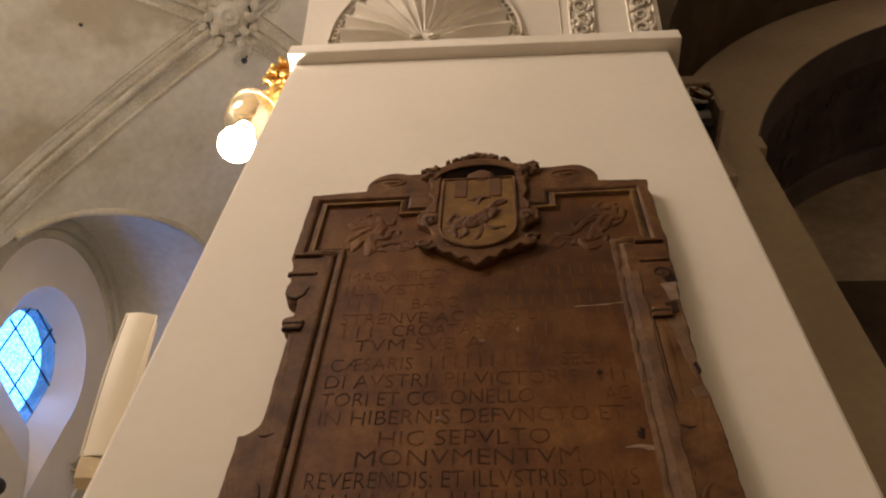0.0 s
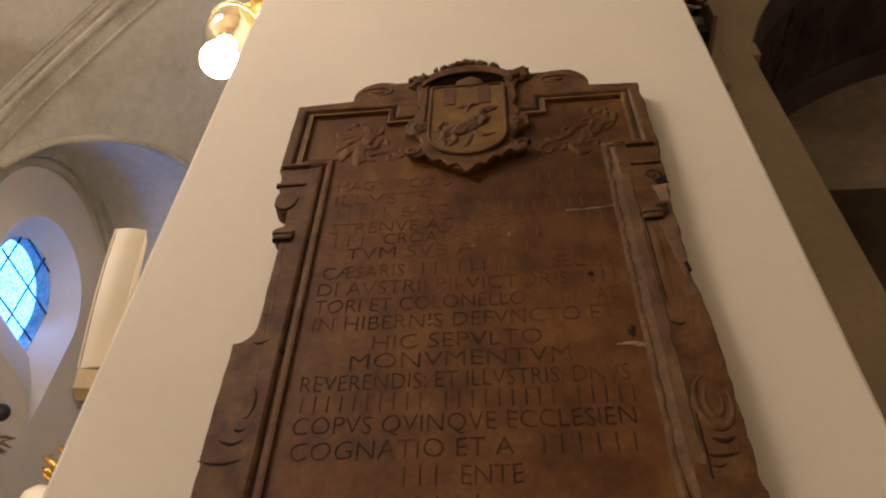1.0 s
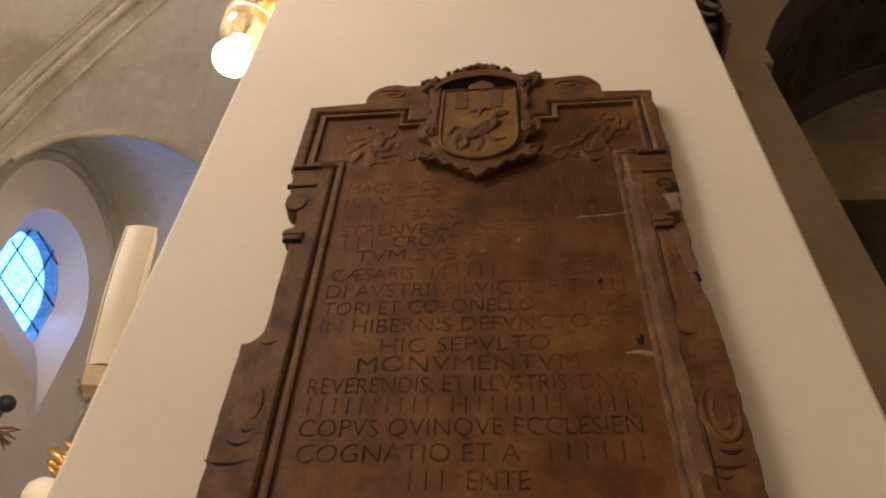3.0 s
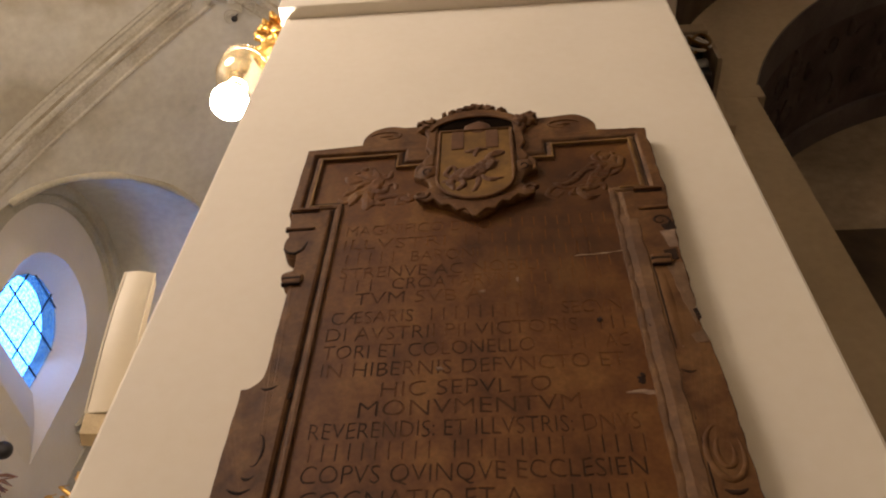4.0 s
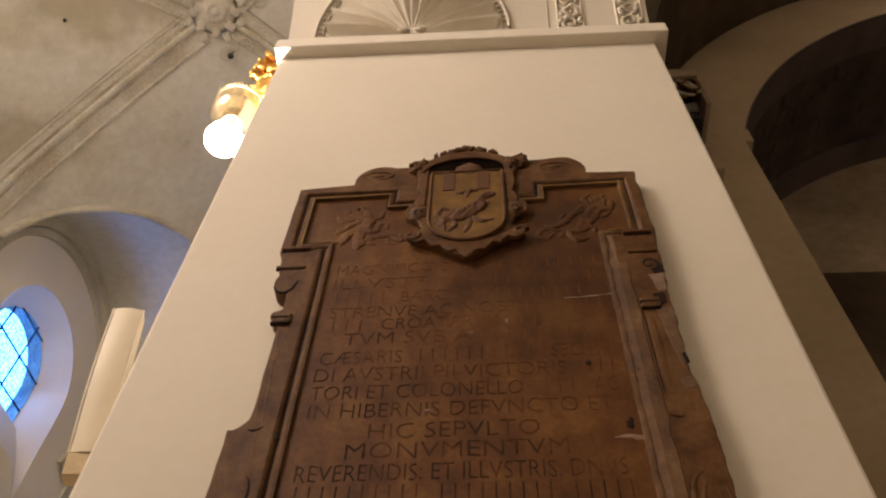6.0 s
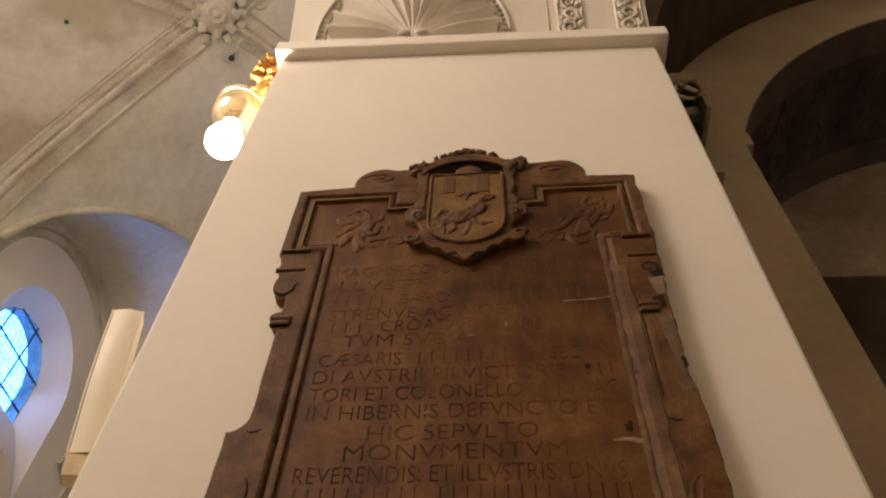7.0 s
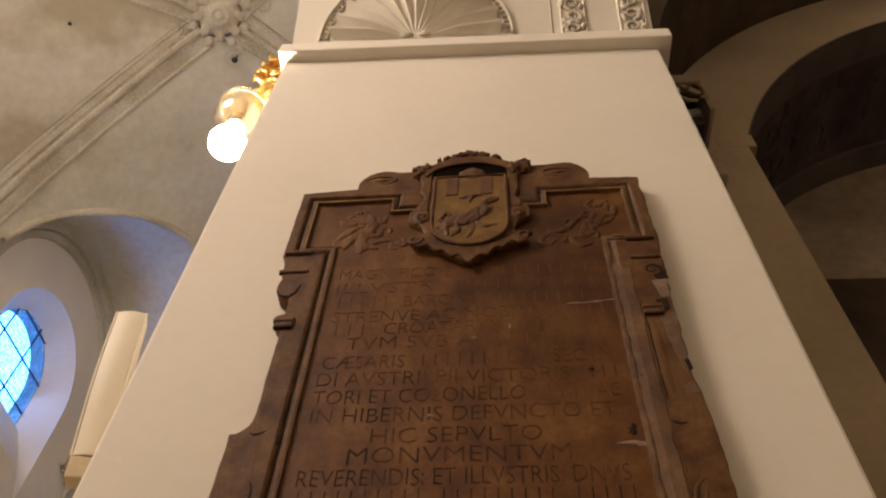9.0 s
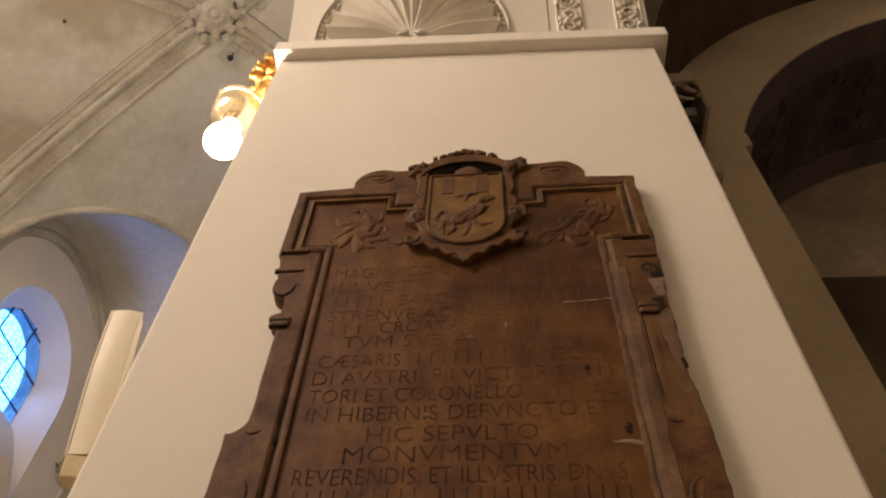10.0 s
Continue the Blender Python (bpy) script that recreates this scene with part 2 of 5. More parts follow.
# ---- mesh helpers ----
def link(name, bm, mat, parent=None, label="", smooth=False):
    me = bpy.data.meshes.new(name)
    bm.normal_update()
    bm.to_mesh(me)
    bm.free()
    return link_mesh(name, me, mat, parent, label, smooth)


def link_mesh(name, me, mat, parent=None, label="", smooth=False):
    me.materials.clear()
    me.materials.append(mat)
    if smooth:
        me.polygons.foreach_set("use_smooth", [True] * len(me.polygons))
    ob = new(name, me)
    if parent:
        ob.parent = parent
    return tagged(ob, label)


def part(name, bm, mat, parent, label="", smooth=False):
    return link(name, bm, mat, parent, label, smooth)


def thing(name, place, label, category, group="", kind=""):
    ob = new(name)
    ob.empty_display_size = 0.1
    ob.location = place
    return tagged(ob, label, category, group, kind)


def box(bm, lo, hi, bevel=0.0, m=None):
    """A box between two corners, with its edges rounded, added to bm."""
    r = bmesh.ops.create_cube(bm, size=1)
    vs = r["verts"]
    for v in vs:
        v.co = Vector([(a + b) / 2 + c * (b - a) for a, b, c in zip(lo, hi, v.co)])
    if bevel:
        es = list({e for v in vs for e in v.link_edges})
        vs = [g for g in bmesh.ops.bevel(bm, geom=es, offset=bevel, segments=2, affect="EDGES", profile=0.5)["verts"]]
    if m:
        bmesh.ops.transform(bm, matrix=m, verts=list({v for v in vs}))
    return bm


def lathe(bm, profile, steps=32, m=None):
    """A turned body round z from (radius, height) pairs."""
    rings = []
    for r, z in profile:
        rings.append([bm.verts.new((r * math.cos(2 * math.pi * i / steps), r * math.sin(2 * math.pi * i / steps), z)) for i in range(steps)])
    for a, b in zip(rings, rings[1:]):
        for i in range(steps):
            bm.faces.new((a[i], a[(i + 1) % steps], b[(i + 1) % steps], b[i]))
    for ring in (rings[0], rings[-1]):
        if profile[rings.index(ring)][0] > 1e-4:
            try:
                bm.faces.new(ring)
            except ValueError:
                pass
    if m:
        bmesh.ops.transform(bm, matrix=m, verts=[v for ring in rings for v in ring])
    return bm


def tube(bm, path, radius, sides=8, flat=1.0):
    """A round body along path; radius is a number or a function of 0..1."""
    path = [Vector(p) for p in path]
    rings = []
    for i, p in enumerate(path):
        d = (path[min(i + 1, len(path) - 1)] - path[max(i - 1, 0)]).normalized()
        a = d.cross(Vector((0, 1, 0)))
        if a.length < 1e-3:
            a = d.cross(Vector((1, 0, 0)))
        a.normalize()
        b = d.cross(a).normalized()
        r = radius(i / (len(path) - 1)) if callable(radius) else radius
        rings.append([bm.verts.new(p + a * (r * math.cos(2 * math.pi * k / sides)) + b * (r * flat * math.sin(2 * math.pi * k / sides))) for k in range(sides)])
    for q, s in zip(rings, rings[1:]):
        for k in range(sides):
            bm.faces.new((q[k], q[(k + 1) % sides], s[(k + 1) % sides], s[k]))
    bm.faces.new(rings[0][::-1])
    bm.faces.new(rings[-1])
    return bm


def blob(bm, centre, size, seed=0, rough=0.25, sub=2):
    """A lumpy carved boss."""
    vs = bmesh.ops.create_icosphere(bm, subdivisions=sub, radius=1)["verts"]
    for v in vs:
        k = 1 + rough * noise.noise(v.co * 1.7 + Vector((seed * 3.1, seed, -seed)))
        v.co = Vector(centre) + Vector([c * s * k for c, s in zip(v.co, size)])
    return bm


def sheet(nu, nv, f):
    """A grid of points f(i/nu, j/nv)."""
    bm = bmesh.new()
    g = [[bm.verts.new(f(i / nu, j / nv)) for j in range(nv + 1)] for i in range(nu + 1)]
    for i in range(nu):
        for j in range(nv):
            bm.faces.new((g[i][j], g[i + 1][j], g[i + 1][j + 1], g[i][j + 1]))
    return bm


def filled(loops, depth, bevel=0.0, front=0.0):
    """A plate cut to outlines in x and z: the first is its rim, further ones inside it are holes. Its face stands at y = -front, its back depth behind."""
    cu = bpy.data.curves.new("plate", "CURVE")
    cu.dimensions, cu.fill_mode, cu.extrude = "2D", "BOTH", max(depth / 2 - bevel, 0)
    cu.bevel_depth, cu.bevel_resolution = bevel, 1
    cu.offset = -bevel
    for loop in loops:
        sp = cu.splines.new("POLY")
        sp.points.add(len(loop) - 1)
        for p, (x, z) in zip(sp.points, loop):
            p.co = (x, z, 0, 1)
        sp.use_cyclic_u = True
    ob = new("plate", cu)
    dg = bpy.context.evaluated_depsgraph_get()
    dg.update()
    me = bpy.data.meshes.new_from_object(ob.evaluated_get(dg))
    bpy.data.objects.remove(ob)
    bpy.data.curves.remove(cu)
    me.transform(Matrix.Translation((0, -front + depth / 2, 0)) @ pose(0, 0, 0, 90))
    return me


def sweep(bm, path, profile):
    """A moulding along a path in x and z with mitred corners. profile: (across to the left of the way, out of the wall)."""
    pts = [Vector(p) for p in path]
    rows = []
    for i, p in enumerate(pts):
        a = (p - pts[i - 1]).normalized() if i else None
        b = (pts[i + 1] - p).normalized() if i < len(pts) - 1 else None
        a, b = a or b, b or a
        na, nb = Vector((-a.y, a.x)), Vector((-b.y, b.x))
        m = (na + nb).normalized()
        m /= max(m.dot(na), 0.3)
        rows.append([bm.verts.new((p.x + m.x * s, -o, p.y + m.y * s)) for s, o in profile])
    for q, s in zip(rows, rows[1:]):
        for k in range(len(profile) - 1):
            bm.faces.new((q[k], q[k + 1], s[k + 1], s[k]))
    bm.faces.new(rows[0])
    bm.faces.new(rows[-1][::-1])
    return bm


def spiral(cx, cz, r0, r1, turns, start, y, n=40, squash=1.0):
    out = []
    for i in range(n + 1):
        t = i / n
        a, r = start + turns * 2 * math.pi * t, r0 + (r1 - r0) * t
        out.append((cx + r * math.cos(a), y, cz + squash * r * math.sin(a)))
    return out


# ---- large structure ----
EX, EY, EZ = 0.078, -1.537, 1.75
WEST = -6.0 + EX            # inner face of the window wall
AXIS, HALF, SPRING, RISE = -1.0 + EX, 5.0, 6.0 + EZ, 4.3
BAY_Y, BAY_Z, BAY_R = 6.96 + EY, 7.25 + EZ, 1.88
PL, PR = -0.941, 0.932      # the pillar's edges
LEDGE = 5.45                # underside of the pillar's cornice
ARCH_X, ARCH_Z = EX + 1.951 * 2.8, EZ + 1.369 * 2.8
R_NEAR, R_FAR = 1.598 * 2.8, 1.355 * 2.8
Y_FACE, Y_BACK = 1.263, 2.945
TOP = 12.4


def vault_height(x, y):
    k = min(abs((x - AXIS) / HALF), 1.0)
    main = SPRING + RISE * math.sqrt(max(1 - k * k, 0))
    best = main
    for bay in (BAY_Y,):
        d = BAY_R ** 2 - (y - bay) ** 2
        if d > 0:
            best = max(best, min(BAY_Z + 0.05 * (x - WEST) + math.sqrt(d), main + 9) if x < AXIS else main)
    return best


def nave_vault():
    y0, y1 = -9.0, 12.0
    xs = [WEST + (AXIS - WEST) * (1 - math.cos(math.pi / 2 * i / 90)) for i in range(91)]

    def f(u, v):
        x = xs[round(u * 90)]
        y = y0 + (y1 - y0) * v
        return Vector((x, y, vault_height(x, y)))
    bm = sheet(90, 300, f)
    # flat unseen lid that closes the room beyond the vault's crown
    box(bm, (AXIS, y0, SPRING + RISE), (11.0, y1, SPRING + RISE + 0.3))
    return tagged(link("ceiling", bm, VAULT, smooth=False), "cream plastered church vault with stained patches", "ceiling", kind="structure")


def slab(name, lo, hi, mat, label, category="wall"):
    bm = bmesh.new()
    box(bm, lo, hi)
    return tagged(link(name, bm, mat), label, category, kind="structure")


def ring(cx, cz, r, a0, a1, n):
    return [(cx + r * math.cos(a0 + (a1 - a0) * i / n), cz + r * math.sin(a0 + (a1 - a0) * i / n)) for i in range(n + 1)]


def arch_wall(name, r, y0, y1, left, mat, label):
    """A wall across the aisle with a segmental arch and straight jambs below its springing."""
    a = math.acos(max(min((ARCH_X - left) / r, 1), -1))
    arc = ring(ARCH_X, ARCH_Z, r, math.pi - a if r != R_NEAR else math.pi, 0.0, 64)
    loop = [(0.0, 0.0), (left, 0.0)] + [(left, arc[0][1])] + arc + [(arc[-1][0], 0.0), (11.0, 0.0), (11.0, TOP), (0.0, TOP)]
    if r == R_NEAR:
        loop = [(0.0, 5.55), (arc[0][0], 5.55)] + arc + [(arc[-1][0], 0.0), (11.0, 0.0), (11.0, TOP), (0.0, TOP)]
    me = filled([loop], y1 - y0, 0.0, -y0)
    return tagged(link_mesh(name, me, mat), label, "wall", kind="structure")


nave_vault()
slab("floor", (-7, -9.3, -0.2), (11.3, 12.3, 0), FLOOR, "worn grey stone church floor", "floor")
# unseen walls added to make the room light-tight
slab("unseen_wall_south", (-7, -9.3, 0), (11.3, -9, TOP), PLASTER, "unseen cream wall that closes the room")
slab("unseen_wall_north", (-7, 12, 0), (11.3, 12.3, TOP), PLASTER, "unseen cream wall that closes the room")
slab("unseen_wall_east", (11, -9, 0), (11.3, 12, TOP), PLASTER, "unseen cream wall that closes the room")
slab("wall_core", (PL + 0.02, Y_FACE + 0.01, 0), (1.2, 12, TOP), PLASTER, "unseen cream wall closing the room behind the pillar")
arch_wall("wall_arcade", R_NEAR, 0.35, Y_FACE - 0.002, 1.0, PAINTED, "painted arch soffit of the arcade wall, darkened as in shade")
pier_x = EX + 0.658 * 2.8
arch_wall("wall_aisle", R_FAR, Y_FACE, Y_FACE + 0.35, pier_x, OCHRE, "dim ochre limewashed wall with a wide arch")
arch_wall("wall_chapel", R_FAR + 0.03, Y_FACE + 0.352, Y_BACK, pier_x - 0.03, CHAPEL, "painted barrel vault of a side chapel, darkened as in shade")
slab("wall_chapel_end", (1.2, Y_BACK + 0.002, 0), (11, Y_BACK + 0.3, TOP), FADED, "dim ochre chapel end wall with faded painting")


# added slab that gives the end wall its dim tone below
slab("wall_chapel_dim_lower", (pier_x + 0.02, Y_BACK - 0.03, 0), (10.0, Y_BACK, 7.20), PAINTED, "dark slab for the dim lower part of the chapel end wall")


def arch_band(name, r, y0, y1, width, mat, label):
    """A painted band on the soffit along an arch's edge."""
    a = math.acos((ARCH_X - pier_x) / r)
    bm = bmesh.new()
    inner = ring(ARCH_X, ARCH_Z, r - width, math.pi - a, a, 64)
    outer = ring(ARCH_X, ARCH_Z, r + 0.05, math.pi - a, a, 64)
    for i in range(64):
        q = [bm.verts.new((x, y, z)) for y in (y0, y1) for x, z in (inner[i], inner[i + 1])]
        bm.faces.new((q[0], q[1], q[3], q[2]))
        for y in (y0, y1):
            c = [bm.verts.new((x, y, z)) for x, z in (inner[i], inner[i + 1], outer[i + 1], outer[i])]
            bm.faces.new(c)
    return tagged(link(name, bm, mat), label, "trim", kind="structure")


arch_band("trim", R_FAR, Y_FACE + 0.003, Y_FACE + 0.349, 0.012, BAND, "grey painted band along the arch edge")
arch_band("trim", R_FAR + 0.03, Y_BACK - 0.28, Y_BACK - 0.003, 0.05, BAND, "grey painted band at the end of the barrel vault")

# impost block under the springing of the aisle arch
bm = bmesh.new()
box(bm, (pier_x - 0.2, Y_FACE - 0.004, EZ + 1.757 * 2.8), (pier_x + 0.065, Y_FACE + 1.5, EZ + 1.822 * 2.8), 0.012)
tagged(link("trim", bm, OCHRE), "plain impost moulding at the springing of the arch", "trim", kind="structure")

# ---- pillar ----
pillar = thing("pillar", (0, 0, 0), "broad cream plastered church pillar with a flat cornice", "pillar")
bm = bmesh.new()
box(bm, (PL, 0, 0), (PR, Y_FACE, LEDGE + 0.02), 0.012)
part("shaft", bm, PLASTER, pillar)
bm = bmesh.new()
box(bm, (PL - 0.022, -0.064, LEDGE), (PR + 0.06, Y_FACE, LEDGE + 0.10), 0.008)
part("cornice", bm, PLASTER, pillar, "plain projecting cornice")
bm = bmesh.new()
box(bm, (PL + 0.003, 0.01, LEDGE + 0.09), (PR - 0.003, Y_FACE - 0.01, TOP))
part("upper_wall", bm, PLASTER, pillar)


def cove(x, h, out=0.0):
    """A point on the vault springer over the cornice: h along the surface, out of it."""
    z, y = LEDGE + 0.10 + 0.93 * h, -(0.30 * h + 0.15 * h * h)
    return Vector((x, y - 0.95 * out, z - 0.3 * out))


bm = sheet(24, 16, lambda u, v: cove(PL + 0.012 + (PR - PL - 0.012) * u, 1.3 * v))
part("springer", bm, PLASTER, pillar, smooth=True)
bm = bmesh.new()
for x in (PL + 0.012, PR):
    vs = [bm.verts.new(cove(x, 1.3 * i / 16)) for i in range(17)]
    back = [bm.verts.new((x, 0.02, v.co.z)) for v in vs]
    for i in range(16):
        bm.faces.new((vs[i], vs[i + 1], back[i + 1], back[i]))
part("springer_side", bm, PLASTER, pillar)


def shell(cx, ch, radius):
    """A stucco scallop with fluted rays, a beaded rim and a leaf at its root."""
    t = thing("shell_relief", (0, 0, 0), "cream stucco scallop shell with beaded rim above the cornice", "relief")
    rays = 13

    def f(u, v):
        a, r = math.pi * u, 0.05 + (radius * 0.84 - 0.05) * v
        w = (rays * u) % 1.0
        k = 1 - abs(2 * w - 1)
        r *= 1 + 0.05 * (k ** 0.5) * v
        return cove(cx + r * math.cos(a), ch + r * math.sin(a), 0.002 + 0.050 * min(1.0, 2.2 * v) * k ** 1.2)
    part("fan", sheet(rays * 10, 10, f), STUCCO, t, smooth=True)
    for r0, r1, o in ((0.965, 1.0, 0.022), (0.90, 0.915, 0.014)):
        bm = sheet(60, 4, lambda u, v: cove(cx + radius * (r0 + (r1 - r0) * v) * math.cos(math.pi * u), ch + radius * (r0 + (r1 - r0) * v) * math.sin(math.pi * u), o * math.sin(math.pi * v) ** 0.4 if 0 < v < 1 else 0))
        part("rim", bm, STUCCO, t, smooth=True)
    n = 42
    for i in range(n):
        a = math.pi * (i + 0.5) / n
        bm = bmesh.new()
        box(bm, (-0.011, -0.006, -0.006), (0.011, 0.012, 0.006), 0.003)
        p = cove(cx + 0.94 * radius * math.cos(a), ch + 0.94 * radius * math.sin(a), 0.006)
        bmesh.ops.transform(bm, matrix=Matrix.Translation(p) @ pose(0, 0, 0, -17) @ pose(0, 0, 0, 0, -math.degrees(a), 0), verts=bm.verts)
        part("dentil", bm, STUCCO_OLD, t)
    for i in (-1, 1):
        bm = bmesh.new()
        blob(bm, cove(cx + 0.045 * i, ch + 0.012, 0.010), (0.034, 0.012, 0.018), i + 2)
        part("root_leaf", bm, STUCCO_OLD, t, smooth=True)
    return t


shell(-0.280, 0.10, 0.512)


def scrollwork(x0, x1, h0, h1, seed):
    """A framed upright panel of acanthus scrolls in stucco."""
    rnd = random.Random(seed)
    t = thing("scroll_panel", (0, 0, 0), "cream stucco panel of curling acanthus leaves", "relief", "scroll panels over the cornice")
    w, cx = x1 - x0, (x0 + x1) / 2
    for x in (x0, x1):
        bm = sheet(2, 14, lambda u, v: cove(x + 0.012 * (u - 0.5), h0 + (h1 - h0) * v, 0.012 if u == 0.5 else 0))
        part("edge", bm, STUCCO, t)
    n = int((h1 - h0) / (w * 0.72))
    for i in range(n):
        hc, s = h0 + (i + 0.5) * (h1 - h0) / n, 1 if i % 2 else -1
        bm = bmesh.new()
        path = [cove(cx + p[0] * s, hc + p[2], 0.008) for p in spiral(0, 0, w * 0.36, w * 0.06, 1.4, -1.5, 0, 26)]
        tube(bm, path, lambda k: 0.013 * (1 - 0.5 * k), 6)
        part("scroll", bm, STUCCO_OLD, t, smooth=True)
        for j in range(6):
            a = rnd.uniform(0, 6.28)
            r = w * rnd.uniform(0.28, 0.44)
            bm = bmesh.new()
            p = cove(cx + r * math.cos(a), hc + r * math.sin(a), 0.006)
            q = cove(cx + (r + w * 0.12) * math.cos(a + 0.7), hc + (r + w * 0.12) * math.sin(a + 0.7), 0.004)
            tube(bm, [p, (p + q) / 2 + Vector((0, -0.006, 0)), q], lambda k: 0.016 * math.sin(0.4 + 2.5 * k), 6)
            part("leaf", bm, STUCCO, t, smooth=True)
    return t


scrollwork(0.475, 0.60, 0.06, 1.0, 3)
scrollwork(0.775, 0.905, 0.06, 1.0, 5)
bm = sheet(2, 12, lambda u, v: cove(0.425 + 0.008 * (u - 0.5), 0.02 + v, 0.006 if u == 0.5 else -0.001))
tagged(link("trim", bm, STUCCO_OLD), "thin upright fillet on the springer", "trim", kind="structure")

# ---- vault ribs ----
BOSS = (-3.4 + EX, 3.35 + EY)


def rib_between(name, a, b, label, width=0.34):
    """A moulded rib laid on the vault along a straight line in plan."""
    n = 50
    d = (Vector(b) - Vector(a)).normalized()
    side = Vector((-d.y, d.x))
    prof = [(-0.5, -0.02), (-0.47, 0.016), (-0.42, 0.018), (-0.38, 0.004), (-0.07, 0.008), (-0.03, 0.028), (0.02, 0.046), (0.09, 0.046), (0.14, 0.028), (0.20, 0.008), (0.36, 0.004), (0.40, 0.018), (0.47, 0.016), (0.5, -0.02)]
    bm = bmesh.new()
    rows = []
    for i in range(n + 1):
        p = Vector(a).lerp(Vector(b), i / n)
        rows.append([bm.verts.new((p.x + side.x * s * width, p.y + side.y * s * width, vault_height(p.x + side.x * s * width, p.y + side.y * s * width) - o)) for s, o in prof])
    for q, r in zip(rows, rows[1:]):
        for k in range(len(prof) - 1):
            bm.faces.new((q[k], q[k + 1], r[k + 1], r[k]))
    rib = tagged(link(name, bm, RIB_DUST), label, "vault rib", "stucco ribs of the vault", kind="structure")
    # darker strips paint the shade in the hollows beside the roll and at the edges
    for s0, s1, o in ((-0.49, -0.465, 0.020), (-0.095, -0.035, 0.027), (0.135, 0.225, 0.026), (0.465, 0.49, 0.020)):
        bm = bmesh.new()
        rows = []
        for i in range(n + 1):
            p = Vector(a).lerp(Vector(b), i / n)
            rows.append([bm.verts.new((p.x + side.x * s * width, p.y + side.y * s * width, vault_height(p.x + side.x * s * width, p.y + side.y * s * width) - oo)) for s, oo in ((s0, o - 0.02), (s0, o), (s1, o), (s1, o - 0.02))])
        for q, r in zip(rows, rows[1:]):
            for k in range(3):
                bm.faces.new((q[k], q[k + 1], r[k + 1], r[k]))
        part("shade_line", bm, RIB_SHADE, rib, "dark line for the shade along the rib moulding")
    return rib


RIB = "dusty cream stucco rib across the vault"
rib_between("vault_rib", (BOSS[0] - 0.25, BOSS[1] + 0.17), (-5.9 + EX, 4.73 + EY), RIB, 0.50)
rib_between("vault_rib", (BOSS[0] + 0.25, BOSS[1] - 0.1), (-1.4, BOSS[1] - 1.2), RIB, 0.42)
rib_between("vault_rib", (BOSS[0] + 0.2, BOSS[1] + 0.2), (-1.6, BOSS[1] + 1.9), RIB, 0.42)
rib_between("vault_rib", (BOSS[0] - 0.25, BOSS[1] - 0.1), (-5.4, BOSS[1] - 1.6), RIB, 0.36)


def on_vault(x, y, drop):
    return Vector((x, y, vault_height(x, y) - drop))


def vault_curve(name, path, width, drop, label):
    bm = bmesh.new()
    tube(bm, [on_vault(x, y, drop) for x, y in path], width, 8)
    return tagged(link(name, bm, VAULT, smooth=True), label, "vault rib", kind="structure")


for shift in (0.0, 0.20):
    vault_curve("vault_rib", [(-5.72 + 0.8 * shift - 0.34 * max(0, (1.2 - k) / 1.6 - 0.02) ** 2 * 2.6 + EX, 4.25 - k + EY) for k in [3.0 * i / 40 for i in range(41)]], 0.024, 0.0, "curved stucco moulding on the vault")

boss = thing("vault_boss", on_vault(*BOSS, 0.05), "stucco rosette boss with curling leaves on the vault", "boss")
boss.rotation_euler = (0, radians(-25), 0)
boss.scale = (1, 1, 0.6)
bm = bmesh.new()
lathe(bm, [(0.0, -0.05), (0.03, -0.055), (0.045, -0.02), (0.075, -0.015), (0.095, -0.05), (0.125, -0.052), (0.14, -0.012), (0.19, -0.008), (0.24, 0.01), (0.30, 0.06)], 32)
part("rosette", bm, RIB_DUST, boss, smooth=True)
for ring_r, count, size in ((0.255, 8, 0.085), (0.36, 8, 0.07)):
    for i in range(count):
        a = 2 * math.pi * (i + (0.5 if ring_r > 0.3 else 0.0)) / count + 0.2
        bm = bmesh.new()
        blob(bm, (0, 0, 0), (size * 0.9, size * 0.7, 0.010), i, 0.5, 3)
        bmesh.ops.transform(bm, matrix=pose(0, 0, 0, 0, 0, math.degrees(a)) @ Matrix.Translation((ring_r, 0, -0.02 if ring_r < 0.3 else 0.0)) @ pose(0, 0, 0, 0, 18, 0), verts=bm.verts)
        part("petal", bm, RIB_DUST, boss, smooth=True)
for i in range(4):
    a = 2 * math.pi * (i + 0.5) / 4 + 0.5
    bm = bmesh.new()
    for s in (1, -1):
        pts = []
        for x, y, z in spiral(0.13 * s, 0, 0.12, 0.03, 1.5 * s, math.pi if s > 0 else 0, 0, 30):
            r = 0.58
            pts.append(Vector((r * math.cos(a) - x * math.sin(a) + z * math.cos(a), r * math.sin(a) + x * math.cos(a) + z * math.sin(a), -0.0)))
        tube(bm, pts, lambda k: 0.017 - 0.008 * k, 6, 0.6)
    part("leaf_scroll", bm, RIB_DUST, boss, smooth=True)
bm = bmesh.new()
bmesh.ops.create_icosphere(bm, subdivisions=2, radius=0.024)
ob = tagged(link("vault_hole", bm, BLACK), "small dark ventilation hole in the vault plaster", "hole")
ob.location = on_vault(-4.85 + EX, 3.03 + EY, 0.0)
hook = thing("vault_hook", on_vault(-3.31 + EX, 3.93 + EY, 0.02), "dark iron hook hanging from the vault", "hook")
bm = bmesh.new()
tube(bm, [(0, 0, 0.1), (0, 0, -0.10)], 0.012, 6)
part("rod", bm, BLACK, hook)
bm = bmesh.new()
bmesh.ops.create_icosphere(bm, subdivisions=2, radius=0.042)
bmesh.ops.translate(bm, vec=(0, 0, -0.13), verts=bm.verts)
